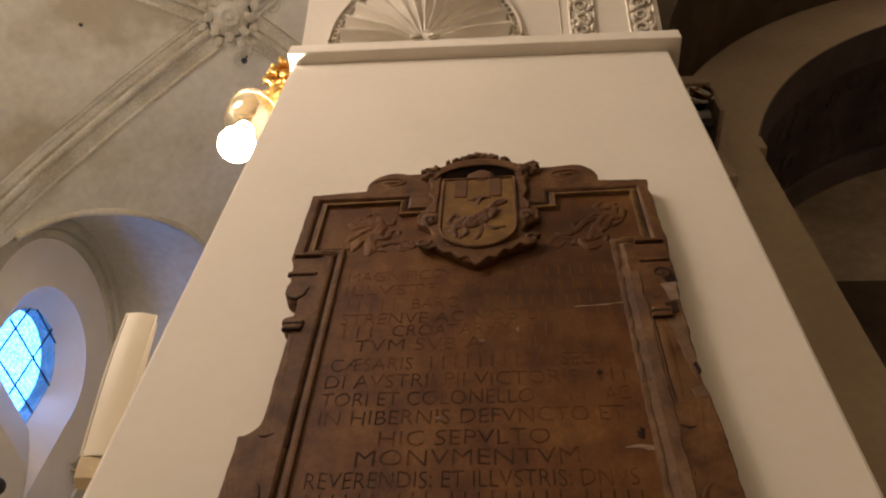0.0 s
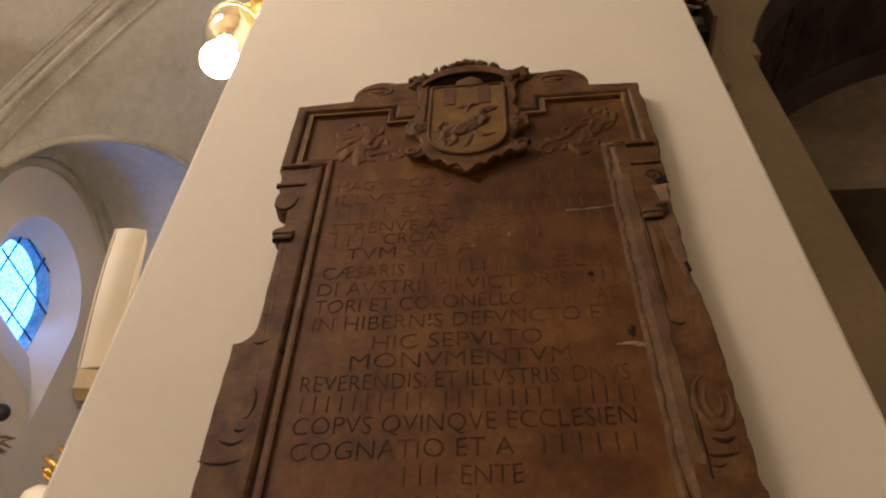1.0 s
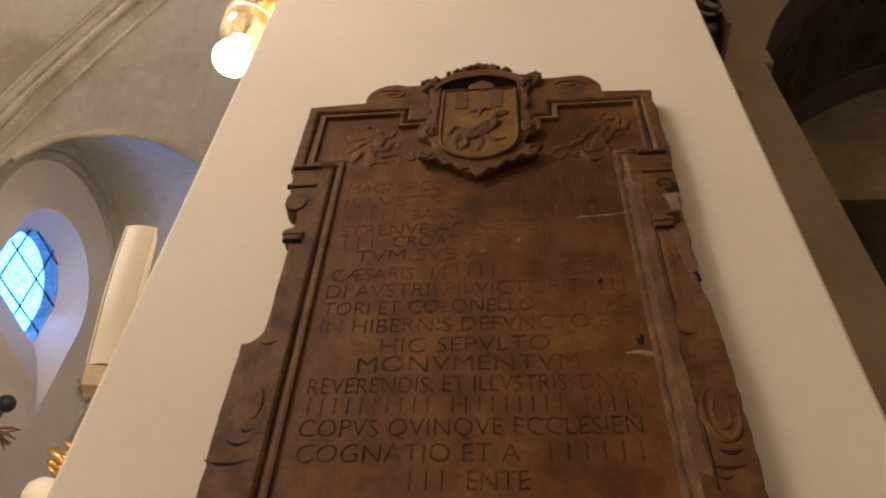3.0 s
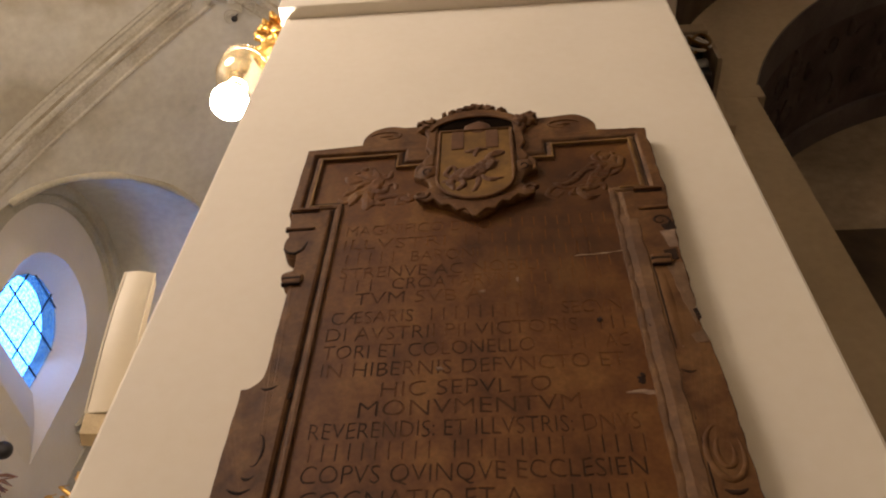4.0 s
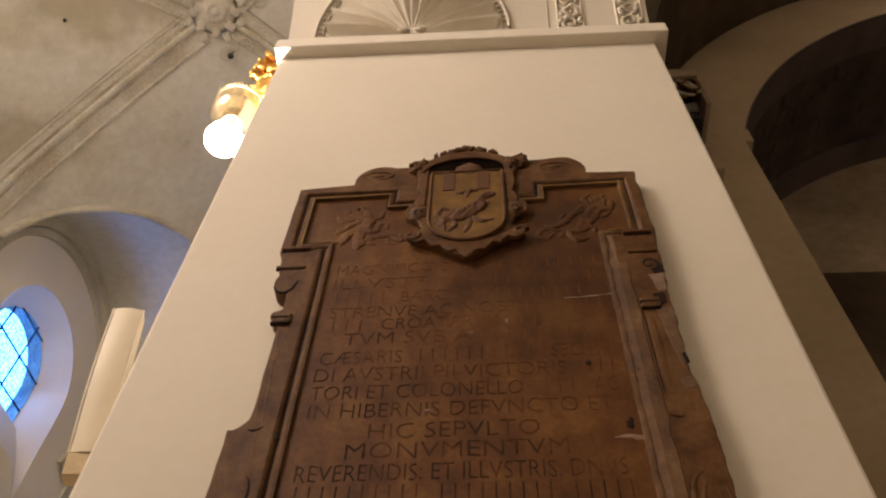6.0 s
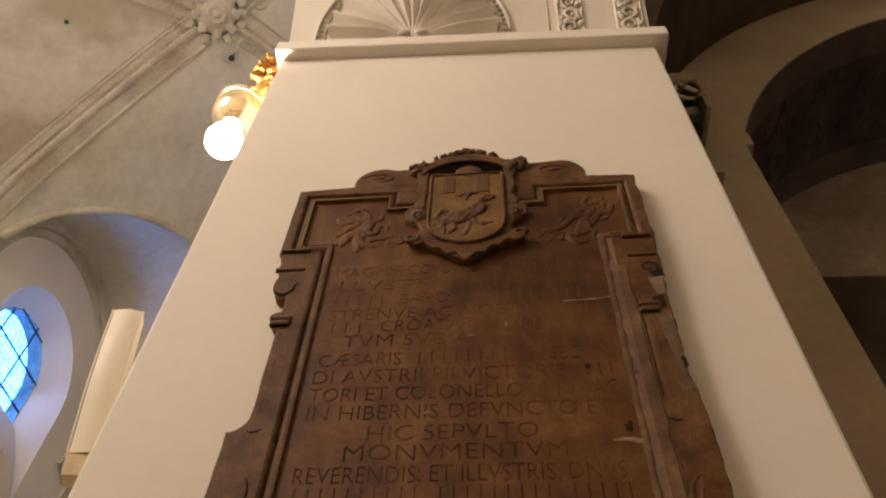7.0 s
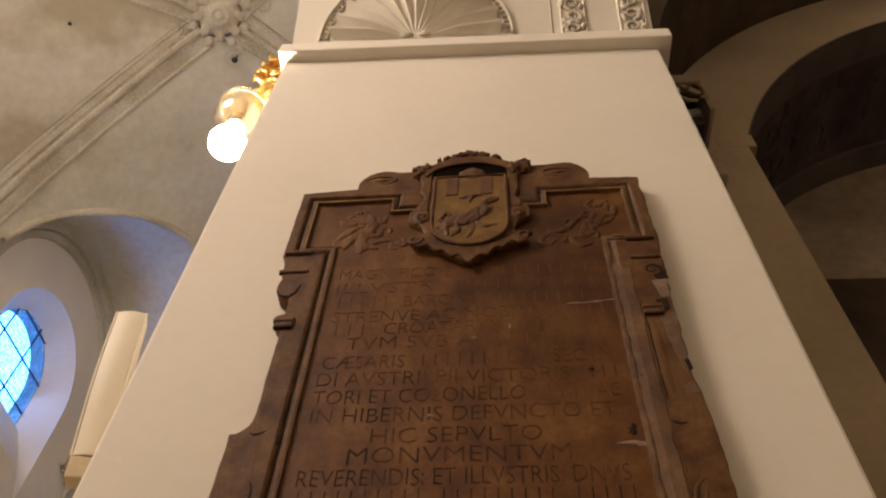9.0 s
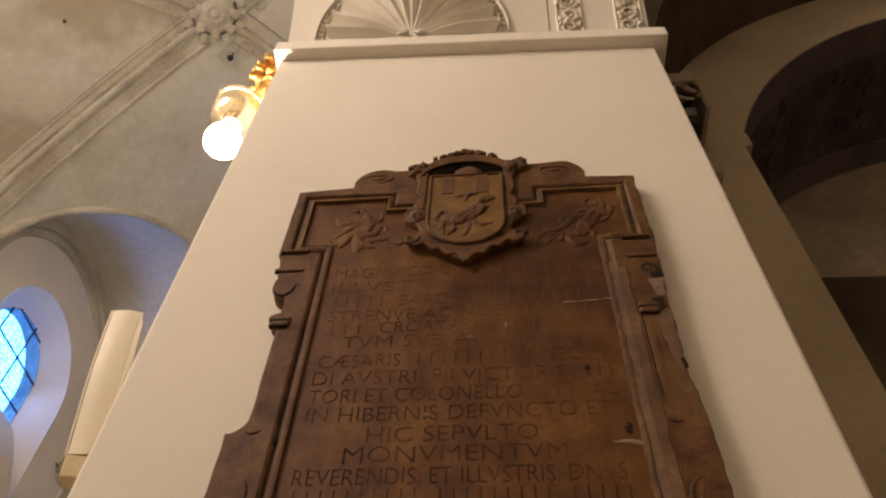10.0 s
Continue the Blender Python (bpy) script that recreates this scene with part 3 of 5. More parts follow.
part("knob", bm, BLACK, hook, smooth=True)

# ---- window wall ----
WIN_Y, WIN_Z, WIN_SILL = 6.96 + EY, 7.14 + EZ, 5.68 + EZ


def arch_outline(cy, cz, half, foot, n=28):
    return [(cy - half, foot)] + [(cy - half * math.cos(math.pi * i / n), cz + half * math.sin(math.pi * i / n)) for i in range(n + 1)] + [(cy + half, foot)]


def upright(me, x_front):
    """Turn a plate made in x and z so that it stands in the window wall, facing east."""
    me.transform(Matrix.Translation((x_front, 0, 0)) @ pose(0, 0, 0, 0, 0, 90))
    return me


rim = arch_outline(WIN_Y, WIN_Z, 1.0, WIN_SILL)
tall = [(-9.0, 0.0), (12.0, 0.0), (12.0, TOP), (-9.0, TOP)]
me = upright(filled([tall, rim], 0.02, 0, 0), WEST)
tagged(link_mesh("wall_west", me, PLASTER), "cream plastered nave wall with an arched window", "wall", kind="structure")
GLASS_X, G_HALF, G_FOOT = WEST - 0.3, 0.66, 6.65 + EZ
bm = bmesh.new()
inner = arch_outline(WIN_Y, WIN_Z + 0.08, G_HALF, G_FOOT)
outer_v = [bm.verts.new((WEST - 0.005, y, z)) for y, z in rim]
inner_v = [bm.verts.new((GLASS_X - 0.03, y, z)) for y, z in inner]
for i in range(len(rim)):
    j = (i + 1) % len(rim)
    bm.faces.new((outer_v[i], outer_v[j], inner_v[j], inner_v[i]))
tagged(link("window_reveal", bm, PLASTER, smooth=False), "splayed white window reveal with a steep sill", "reveal", kind="structure")
bm = bmesh.new()
jamb = arch_outline(WIN_Y, WIN_Z + 0.08, G_HALF + 0.004, G_FOOT - 0.004)
near_v, far_v = [[bm.verts.new((x, y, z)) for y, z in jamb] for x in (GLASS_X - 0.012, GLASS_X - 0.21)]
for i in range(len(jamb) - 1):
    bm.faces.new((near_v[i], near_v[i + 1], far_v[i + 1], far_v[i]))
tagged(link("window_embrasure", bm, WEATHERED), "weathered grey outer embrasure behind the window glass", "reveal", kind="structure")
slab("wall_outer", (WEST - 1.0, -9, 0), (WEST - 0.6, WIN_Y - 1.4, TOP), PLASTER, "outer leaf of the nave wall")
slab("wall_outer", (WEST - 1.0, WIN_Y + 1.4, 0), (WEST - 0.6, 12, TOP), PLASTER, "outer leaf of the nave wall")
window = thing("window_1", (0, 0, 0), "arched church window of blue lit lattice panes", "window", kind="structure")
GLASS = bpy.data.materials.new("blue_window_glass")
GLASS.use_nodes = True
gn, gl = GLASS.node_tree.nodes, GLASS.node_tree.links
gn.clear()
out = gn.new("ShaderNodeOutputMaterial")
mix, tr, gs = gn.new("ShaderNodeMixShader"), gn.new("ShaderNodeBsdfTransparent"), gn.new("ShaderNodeBsdfGlossy")
gs.inputs["Roughness"].default_value = 0.12
mix.inputs["Fac"].default_value = 0.06
noi, ramp, gco = gn.new("ShaderNodeTexNoise"), gn.new("ShaderNodeValToRGB"), gn.new("ShaderNodeTexCoord")
noi.inputs["Scale"].default_value, noi.inputs["Detail"].default_value = 26, 3
ramp.color_ramp.elements[0].position, ramp.color_ramp.elements[0].color = 0.30, (0.36, 0.62, 0.95, 1)
ramp.color_ramp.elements[1].position, ramp.color_ramp.elements[1].color = 0.56, (0.85, 0.96, 1.0, 1)
gl.new(gco.outputs["Object"], noi.inputs["Vector"])
gl.new(noi.outputs["Fac"], ramp.inputs["Fac"])
gl.new(ramp.outputs["Color"], tr.inputs["Color"])
gl.new(tr.outputs[0], mix.inputs[1])
gl.new(gs.outputs[0], mix.inputs[2])
gl.new(mix.outputs[0], out.inputs["Surface"])
pane_me = upright(filled([arch_outline(WIN_Y, WIN_Z + 0.08, G_HALF + 0.01, G_FOOT - 0.01)], 0.006, 0, 0), GLASS_X)
pane = link_mesh("pane", pane_me, GLASS, window, "frosted blue glass")
pane.visible_shadow = False


def clip_bar(y0, z0, dy, dz):
    """The stretch of a line that lies inside the arched light."""
    ins = []
    for i in range(-400, 401):
        y, z = y0 + dy * i * 0.01, z0 + dz * i * 0.01
        ok = abs(y - WIN_Y) < G_HALF and z > G_FOOT and (z < WIN_Z + 0.1 or (y - WIN_Y) ** 2 + (z - WIN_Z - 0.1) ** 2 < G_HALF ** 2)
        if ok:
            ins.append((GLASS_X + 0.008, y, z))
    return (ins[0], ins[-1]) if len(ins) > 4 else None


bars = [(y, WIN_Z, 0.0, 1.0) for y in (4.94, 5.505)] + [(WIN_Y, z, 1.0, 0.06) for z in (8.56, 9.06, 9.56)]
for bar in bars:
    seg = clip_bar(*bar)
    if seg:
        part("lead_bar", tube(bmesh.new(), seg, 0.013, 6), LEAD, window)
# low evening sky outside
bm = bmesh.new()
box(bm, (WEST - 3.0, WIN_Y - 5, 4), (WEST - 2.9, WIN_Y + 5, 14))
tagged(link("backdrop", bm, glowing("dusk_sky", (0.11, 0.35, 1.0), 9.5)), "blue evening sky outside the window", "sky", kind="structure")

# wall rib round the bay
bm = bmesh.new()
for r0, r1, o in ((1.58, 1.70, 0.06), (1.70, 1.90, 0.12)):
    prev = None
    for i in range(61):
        a = math.pi * (-0.12 + 1.24 * i / 60)
        row = [bm.verts.new((WEST + x, BAY_Y - r * math.cos(a), BAY_Z + r * math.sin(a))) for r, x in ((r0, 0.0), (r0 + 0.01, o), (r1 - 0.01, o), (r1, 0.0))]
        if prev:
            for k in range(3):
                bm.faces.new((prev[k], prev[k + 1], row[k + 1], row[k]))
        prev = row
tagged(link("wall_rib", bm, YELLOWED), "moulded stucco rib round the lunette of the window bay", "vault rib", kind="structure")

# plaster edge where the window bay cuts into the nave vault
groin = []
for i in range(81):
    a = math.pi * (0.01 + 0.98 * i / 80)
    gy, x = BAY_Y - BAY_R * math.cos(a), WEST
    while x < AXIS and SPRING + RISE * math.sqrt(max(1 - ((x - AXIS) / HALF) ** 2, 0)) < BAY_Z + 0.05 * (x - WEST) + BAY_R * math.sin(a):
        x += 0.004
    groin.append((x, gy, BAY_Z + 0.05 * (x - WEST) + BAY_R * math.sin(a)))
bm = bmesh.new()
tube(bm, groin, lambda k: 0.05 + 0.008 * math.sin(40 * k), 10)
tagged(link("vault_groin", bm, YELLOWED, smooth=True), "rounded yellowish plaster edge of the window bay", "vault rib", kind="structure")
bm = bmesh.new()
rows = []
for i in range(33):
    k = -1 + i / 16
    y, bulge = WIN_Y + 1.0 * k, max(0.0, min(1.0, (1 - abs(k)) / 0.55)) ** 0.8
    nose = (WEST + 0.16 * bulge, WIN_SILL + 0.17 * bulge)
    rows.append([bm.verts.new(p) for p in ((GLASS_X + 0.03, y, G_FOOT - 0.02), (nose[0] - 0.02, y, nose[1] + 0.05), (nose[0], y, nose[1]), (WEST + 0.001, y, WIN_SILL - 0.03), (WEST - 0.2, y, WIN_SILL - 0.03))])
for q, r in zip(rows, rows[1:]):
    for k in range(4):
        bm.faces.new((q[k], q[k + 1], r[k + 1], r[k]))
tagged(link("window_sill", bm, PLASTER), "thick plastered window sill", "sill", kind="structure")

# dusk light of the sky in the window's opening
day = bpy.data.lights.new("window_daylight", "AREA")
day.shape, day.size, day.size_y, day.energy, day.color = "RECTANGLE", 1.2, 1.3, 28, (0.22, 0.38, 1.0)
day_ob = new("window_daylight", day)
day_ob.matrix_world = look((GLASS_X - 0.06, WIN_Y, WIN_Z - 0.05), (GLASS_X + 3.0, WIN_Y, WIN_Z - 1.7))

# stucco scrolls on the soffit of the chapel vault
soffit = thing("soffit_relief", (0, 0, 0), "dark dusty stucco scrolls on the chapel vault soffit", "relief")


def on_soffit(angle, y, drop=0.01):
    r = R_FAR + 0.03 - drop
    return Vector((ARCH_X - r * math.cos(angle), y, ARCH_Z + r * math.sin(angle)))


srnd = random.Random(17)
for i in range(9):
    a0 = 0.42 + 0.125 * i + srnd.uniform(-0.03, 0.03)
    for j, y in enumerate((Y_FACE + 0.62, Y_FACE + 1.10)):
        bm = bmesh.new()
        d = 1 if (i + j) % 2 else -1
        tube(bm, [on_soffit(a0 + p[0] / R_FAR, y + p[2]) for p in spiral(0, srnd.uniform(-0.06, 0.06), srnd.uniform(0.10, 0.20), 0.04, srnd.uniform(0.6, 1.2) * d, 0.7 * i + 2.3 * j, 0, 30)], lambda k: 0.009 - 0.004 * k, 7)
        part("scroll", bm, CHAPEL, soffit, smooth=True)
        bm = bmesh.new()
        p = on_soffit(a0 + 0.06, y + 0.12 * d)
        blob(bm, p, (0.05, 0.08, 0.02), i + j, 0.6)
        part("leaf", bm, CHAPEL, soffit, smooth=True)

# ---- pendant lamps ----
AMBER = bpy.data.materials.new("amber_lamp_glass")
AMBER.use_nodes = True
an, alk = AMBER.node_tree.nodes, AMBER.node_tree.links
an.clear()
ao, am, at, ag = an.new("ShaderNodeOutputMaterial"), an.new("ShaderNodeMixShader"), an.new("ShaderNodeBsdfTransparent"), an.new("ShaderNodeBsdfGlossy")
at.inputs["Color"].default_value = (0.86, 0.84, 0.80, 1)
ag.inputs["Roughness"].default_value, ag.inputs["Color"].default_value = 0.05, (1.0, 0.98, 0.95, 1)
am.inputs["Fac"].default_value = 0.24
alk.new(at.outputs[0], am.inputs[1])
alk.new(ag.outputs[0], am.inputs[2])
alk.new(am.outputs[0], ao.inputs["Surface"])
PALE_BRASS = tinted("polished_brass", [(0.3, (0.78, 0.66, 0.42)), (0.7, (0.92, 0.82, 0.58))], 20, 0.22, 1.0, bump=0.05, fine=90, dist=0.002)
BULB = glowing("white_hot_bulb", (1.0, 0.88, 0.68), 60.0)


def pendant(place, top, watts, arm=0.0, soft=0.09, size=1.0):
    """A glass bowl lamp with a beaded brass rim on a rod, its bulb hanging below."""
    t = thing("wall_lamp" if arm else "unseen_pendant_lamp", place, "lit lamp, glass bowl with beaded brass rim over a glaring bulb", "lamp", "lamps of the nave")
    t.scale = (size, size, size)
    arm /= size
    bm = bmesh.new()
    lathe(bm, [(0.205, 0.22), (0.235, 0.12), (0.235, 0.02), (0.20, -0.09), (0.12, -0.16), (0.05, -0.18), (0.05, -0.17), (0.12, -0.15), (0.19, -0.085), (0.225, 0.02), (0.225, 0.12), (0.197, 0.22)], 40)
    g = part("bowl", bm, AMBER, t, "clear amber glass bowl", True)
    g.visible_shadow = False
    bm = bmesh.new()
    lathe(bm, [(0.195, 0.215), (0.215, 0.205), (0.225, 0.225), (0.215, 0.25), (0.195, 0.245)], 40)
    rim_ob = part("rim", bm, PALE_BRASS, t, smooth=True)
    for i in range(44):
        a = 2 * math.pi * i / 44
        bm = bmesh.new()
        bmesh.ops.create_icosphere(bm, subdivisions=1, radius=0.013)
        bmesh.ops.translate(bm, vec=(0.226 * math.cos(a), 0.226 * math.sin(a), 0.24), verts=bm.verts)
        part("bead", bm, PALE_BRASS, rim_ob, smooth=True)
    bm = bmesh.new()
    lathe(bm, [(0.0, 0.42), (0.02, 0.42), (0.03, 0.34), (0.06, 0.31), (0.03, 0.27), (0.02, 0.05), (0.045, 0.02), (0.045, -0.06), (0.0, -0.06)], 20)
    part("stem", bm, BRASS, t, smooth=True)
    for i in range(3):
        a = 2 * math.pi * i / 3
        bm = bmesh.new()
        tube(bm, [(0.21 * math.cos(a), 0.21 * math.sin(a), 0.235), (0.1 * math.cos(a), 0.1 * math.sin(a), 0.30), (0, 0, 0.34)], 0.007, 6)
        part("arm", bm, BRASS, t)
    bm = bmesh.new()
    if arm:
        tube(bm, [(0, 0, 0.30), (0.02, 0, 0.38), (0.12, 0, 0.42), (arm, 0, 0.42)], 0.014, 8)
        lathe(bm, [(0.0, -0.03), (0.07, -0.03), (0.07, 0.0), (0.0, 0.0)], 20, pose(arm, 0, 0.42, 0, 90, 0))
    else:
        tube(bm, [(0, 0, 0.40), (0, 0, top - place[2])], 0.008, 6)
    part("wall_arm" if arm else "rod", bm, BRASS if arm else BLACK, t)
    # sphere drawn nearly as wide as the glare, larger than the bulb itself
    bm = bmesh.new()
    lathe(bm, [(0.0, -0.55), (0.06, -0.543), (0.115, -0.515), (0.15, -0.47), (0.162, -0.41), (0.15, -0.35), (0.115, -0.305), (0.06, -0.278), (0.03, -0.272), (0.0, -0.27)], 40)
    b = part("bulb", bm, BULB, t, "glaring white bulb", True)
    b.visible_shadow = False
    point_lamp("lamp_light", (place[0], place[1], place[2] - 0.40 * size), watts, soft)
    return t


LAMP_X, LAMP_Y, LAMP_Z = EX - 0.713 * 1.85, EY + 1.85, 5.445
pendant((LAMP_X, LAMP_Y, LAMP_Z), LAMP_Z + 0.4, 120, PL + 0.01 - LAMP_X, 0.07, 0.585)
# unseen lamp added behind the camera to light the pillar, wide for soft shadows
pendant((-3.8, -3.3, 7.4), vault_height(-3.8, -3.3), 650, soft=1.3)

# ---- small loudspeaker on the side of the pillar ----
sp = thing("column_loudspeaker", (-1.047, 0.090, 3.040), "slim cream bow-fronted column loudspeaker bracketed to the pillar", "loudspeaker")
sp.rotation_euler = (0, radians(-8.3), radians(14))
sp.scale = (0.232, 0.232, 0.232)
bm = sheet(10, 24, lambda u, v: Vector((0.02 + 0.35 * u, -0.10 - 0.10 * math.sin(math.pi * v) - 0.03 * math.sin(math.pi * u), 2.42 * v)))
part("grille", bm, CREAM, sp, smooth=True)
bm = bmesh.new()
box(bm, (0.0, -0.10, 0.0), (0.39, 0.12, 2.42), 0.012)
part("cabinet", bm, CREAM, sp)
for x in (0.0, 0.39):
    bm = bmesh.new()
    prev = None
    for i in range(25):
        v = i / 24
        row = [bm.verts.new((x + dx, y, 2.42 * v)) for dx, y in ((-0.012, -0.09), (-0.012, -0.105 - 0.10 * math.sin(math.pi * v)), (0.012, -0.105 - 0.10 * math.sin(math.pi * v)), (0.012, -0.09))]
        if prev:
            for k in range(3):
                bm.faces.new((prev[k], prev[k + 1], row[k + 1], row[k]))
        prev = row
    part("side_cheek", bm, CREAM, sp)
bm = bmesh.new()
box(bm, (0.0, -0.11, -0.30), (0.39, 0.12, -0.004), 0.012)
part("foot_box", bm, CREAM_DARK, sp, "yellowed plastic end piece")
for z in (0.5, 1.1):
    bm = bmesh.new()
    tube(bm, [(0.19, 0.10, z), (0.62 + 0.15 * z, 0.0, z)], 0.06, 8)
    part("bracket", bm, GREY, sp)

# ---- floodlight box on the aisle wall ----
fl = thing("floodlight_box", (EX + 0.588 * 2.55, EY + 2.55, EZ + 1.80 * 2.55 + 0.10), "open black floodlight box with loose cables on the aisle wall", "floodlight")
bm = bmesh.new()
box(bm, (-0.03, -0.16, 0.03), (0.0, 0.15, 0.39), 0.004)
part("side_plate", bm, FADED, fl)
bm = bmesh.new()
box(bm, (-0.36, -0.16, 0.37), (-0.031, 0.15, 0.392), 0.004)
part("roof_plate", bm, BLACK, fl)
bm = bmesh.new()
box(bm, (-0.35, 0.10, 0.03), (-0.035, 0.15, 0.368), 0.004)
part("back_plate", bm, BLACK, fl)
bm = bmesh.new()
box(bm, (-0.34, -0.19, 0.396), (-0.01, 0.20, 0.52), 0.012)
part("top_box", bm, OCHRE, fl, "plastered wooden top")
bm = bmesh.new()
lathe(bm, [(0.0, -0.2), (0.045, -0.2), (0.045, 0.1), (0.0, 0.1)], 16, pose(-0.14, -0.02, 0.20, 0, 75, 0))
part("tube_lamp", bm, WIRE, fl, smooth=True)
for k in range(5):
    bm = bmesh.new()
    pts = [(-0.14 + 0.07 * math.cos(a + k) + 0.01 * k, -0.13 - 0.012 * k, 0.28 + 0.085 * math.sin(a * (1 + 0.1 * k))) for a in [2 * math.pi * i / 24 for i in range(20)]]
    tube(bm, pts, 0.011, 6)
    part("cable", bm, WIRE if k % 2 else GILT_WORN, fl, smooth=True)
bm = bmesh.new()
box(bm, (-0.20, -0.06, 0.02), (-0.05, 0.09, 0.12), 0.01)
part("driver_box", bm, BLACK, fl)
bm = bmesh.new()
box(bm, (-0.3, 0.15, 0.2), (-0.1, Y_FACE - fl.location.y + 0.01, 0.3), 0.004)
part("wall_bracket", bm, GREY, fl)
for k in (0, 1):
    bm = bmesh.new()
    box(bm, (-0.14 + 0.07 * k, 0.12, -0.20 - 0.14 * k), (0.02 + 0.02 * k, Y_FACE - fl.location.y + 0.002, -0.05 - 0.14 * k), 0.01)
    part("junction_box", bm, OCHRE, fl)

# ---- gilded carving on the pillar's nave side ----
def gilded_spray(place, size, n, seed, label, reach):
    rnd = random.Random(seed)
    t = thing("gilded_carving", place, label, "carving", "gilded carvings beside the pillar")
    bm = bmesh.new()
    blob(bm, (0, 0, 0), (0.50 * size, 0.4 * size, 0.9 * size), seed, 0.6, 3)
    part("core", bm, GOLD, t, smooth=True)
    for i in range(n):
        a, h = rnd.uniform(0, 6.28), rnd.uniform(-0.8, 0.8) * size
        base = Vector((0.2 * size * math.cos(a), 0.2 * size * math.sin(a), h))
        tip = base + Vector((0.5 * size * math.cos(a), 0.5 * size * math.sin(a), rnd.uniform(-0.1, 0.45) * size))
        bm = bmesh.new()
        tube(bm, [base, base.lerp(tip, 0.5) + Vector((0, 0, 0.14 * size)), tip, tip + Vector((0, 0, -0.12 * size))], lambda k: size * 0.21 * math.sin(0.5 + 2.4 * k), 8, 0.55)
        part("leaf", bm, GOLD, t, smooth=True)
    bm = bmesh.new()
    tube(bm, [(0, 0, 0), (reach, 0.05, -0.05)], 0.03, 8)
    part("bracket", bm, GOLD, t)
    return t


gilded_spray((EX - 0.660 * 1.75, EY + 1.75, EZ + 2.24 * 1.75), 0.15, 30, 4, "gilded carved foliage fixed to the side of the pillar", PL - EX + 0.660 * 1.75 + 0.02)

# ---- side altar beyond the pillar ----
al = thing("side_altar", (EX - 0.70 * 5.2, EY + 5.2, 0), "white side altar pier with a ball finial and gilding", "altar")
zb = EZ + 0.565 * 5.2
bm = bmesh.new()
box(bm, (-0.10, 0.0, 0), (0.9, 0.6, zb - 0.04), 0.02)
part("pier", bm, CREAM, al)
bm = bmesh.new()
lathe(bm, [(0.0, 0.0), (0.09, 0.0), (0.07, 0.03), (0.05, 0.06), (0.10, 0.09), (0.150, 0.15), (0.165, 0.22), (0.150, 0.29), (0.10, 0.35), (0.0, 0.385)], 32, Matrix.Translation((0.025, 0.17, zb - 0.085)))
part("ball", bm, CREAM, al, "white ball finial", True)
bm = bmesh.new()
tube(bm, [(0.02, 0.4, zb - 0.06), (-0.02, 0.4, zb + 0.5), (0.06, 0.4, zb + 1.0)], 0.045, 8)
stem = part("gilded_stem", bm, GOLD, al)
gr = random.Random(21)
for i in range(13):
    bm = bmesh.new()
    p = Vector((-0.115 + 0.014 * i + gr.uniform(-0.03, 0.05), 0.30 + gr.uniform(-0.04, 0.05), EZ + 5.5 * (0.614 + 0.0045 * i)))
    lean, up, fat = gr.uniform(-0.07, 0.05), gr.uniform(0.03, 0.13), gr.uniform(0.016, 0.036)
    tube(bm, [p + Vector((0.10, 0.03, -0.03)), p + Vector((0.03, -0.05, 0.3 * up)), p + Vector((lean, -0.06, 0.8 * up)), p + Vector((0.6 * lean + 0.02, -0.02, up + 0.02))], lambda k: fat * math.sin(0.5 + 2.4 * k), 7, 0.5)
    part("gilded_leaf", bm, GOLD, al, "gilded leaf", True)

# ---- black ball ornament on the window wall ----
wo = thing("wall_ornament", (EX - 5.75, EY + 7.08, EZ + 5.27), "black ball over a spiky gilded bouquet on the wall", "ornament")
bm = bmesh.new()
bmesh.ops.create_uvsphere(bm, u_segments=28, v_segments=14, radius=0.105)
part("ball", bm, BLACK, wo, smooth=True)
bm = bmesh.new()
tube(bm, [(-0.26, 0, -0.1), (-0.05, 0, -0.1), (0, 0, 0), (0, 0, -0.5)], 0.018, 8)
part("stalk", bm, BLACK, wo)
rnd = random.Random(8)
for i in range(22):
    a, h = rnd.uniform(0, 6.28), rnd.uniform(-0.55, -0.25)
    base = Vector((0, 0, h))
    tip = base + Vector((0.30 * math.cos(a), 0.24 * math.sin(a), rnd.uniform(-0.22, 0.2)))
    bm = bmesh.new()
    tube(bm, [base, base.lerp(tip, 0.6) + Vector((0, 0, 0.02)), tip], lambda k, f=rnd.uniform(0.012, 0.028): f * math.sin(0.6 + 2.3 * k), 6, 0.5)
    part("leaf", bm, GOLD if i % 7 == 0 else LEAF, wo)

# ---- epitaph tablet ----
from mathutils import geometry

TV = 3.4
TU = 0.007
tablet = thing("epitaph_tablet", (TU, 0, TV), "carved brown-red marble epitaph slab with coat of arms and Latin inscription", "epitaph")


def settle(me, d=None, wear=1.0):
    """The old slab sits a little askew: its right side rises towards the top. Proud parts are drawn in to their own depth d."""
    ys = [-v.co.y for v in me.vertices]
    d = 0.75 * max(ys) + 0.25 * sum(ys) / len(ys) if d is None else d
    k = (1.537 - d) / 1.497
    for v in me.vertices:
        u, z = 0.071 + (v.co.x - 0.071) * k, EZ + (v.co.z - EZ) * k
        w = noise.noise_vector(Vector((u * 38, z * 38, d * 50))) * 0.0011 * wear
        v.co.x = u + w.x
        v.co.y += w.z * 0.8
        z += w.y
        v.co.z = z - TV + u * (0.010 + 0.0195 * (z - 2.5))
    me.update()
    return me


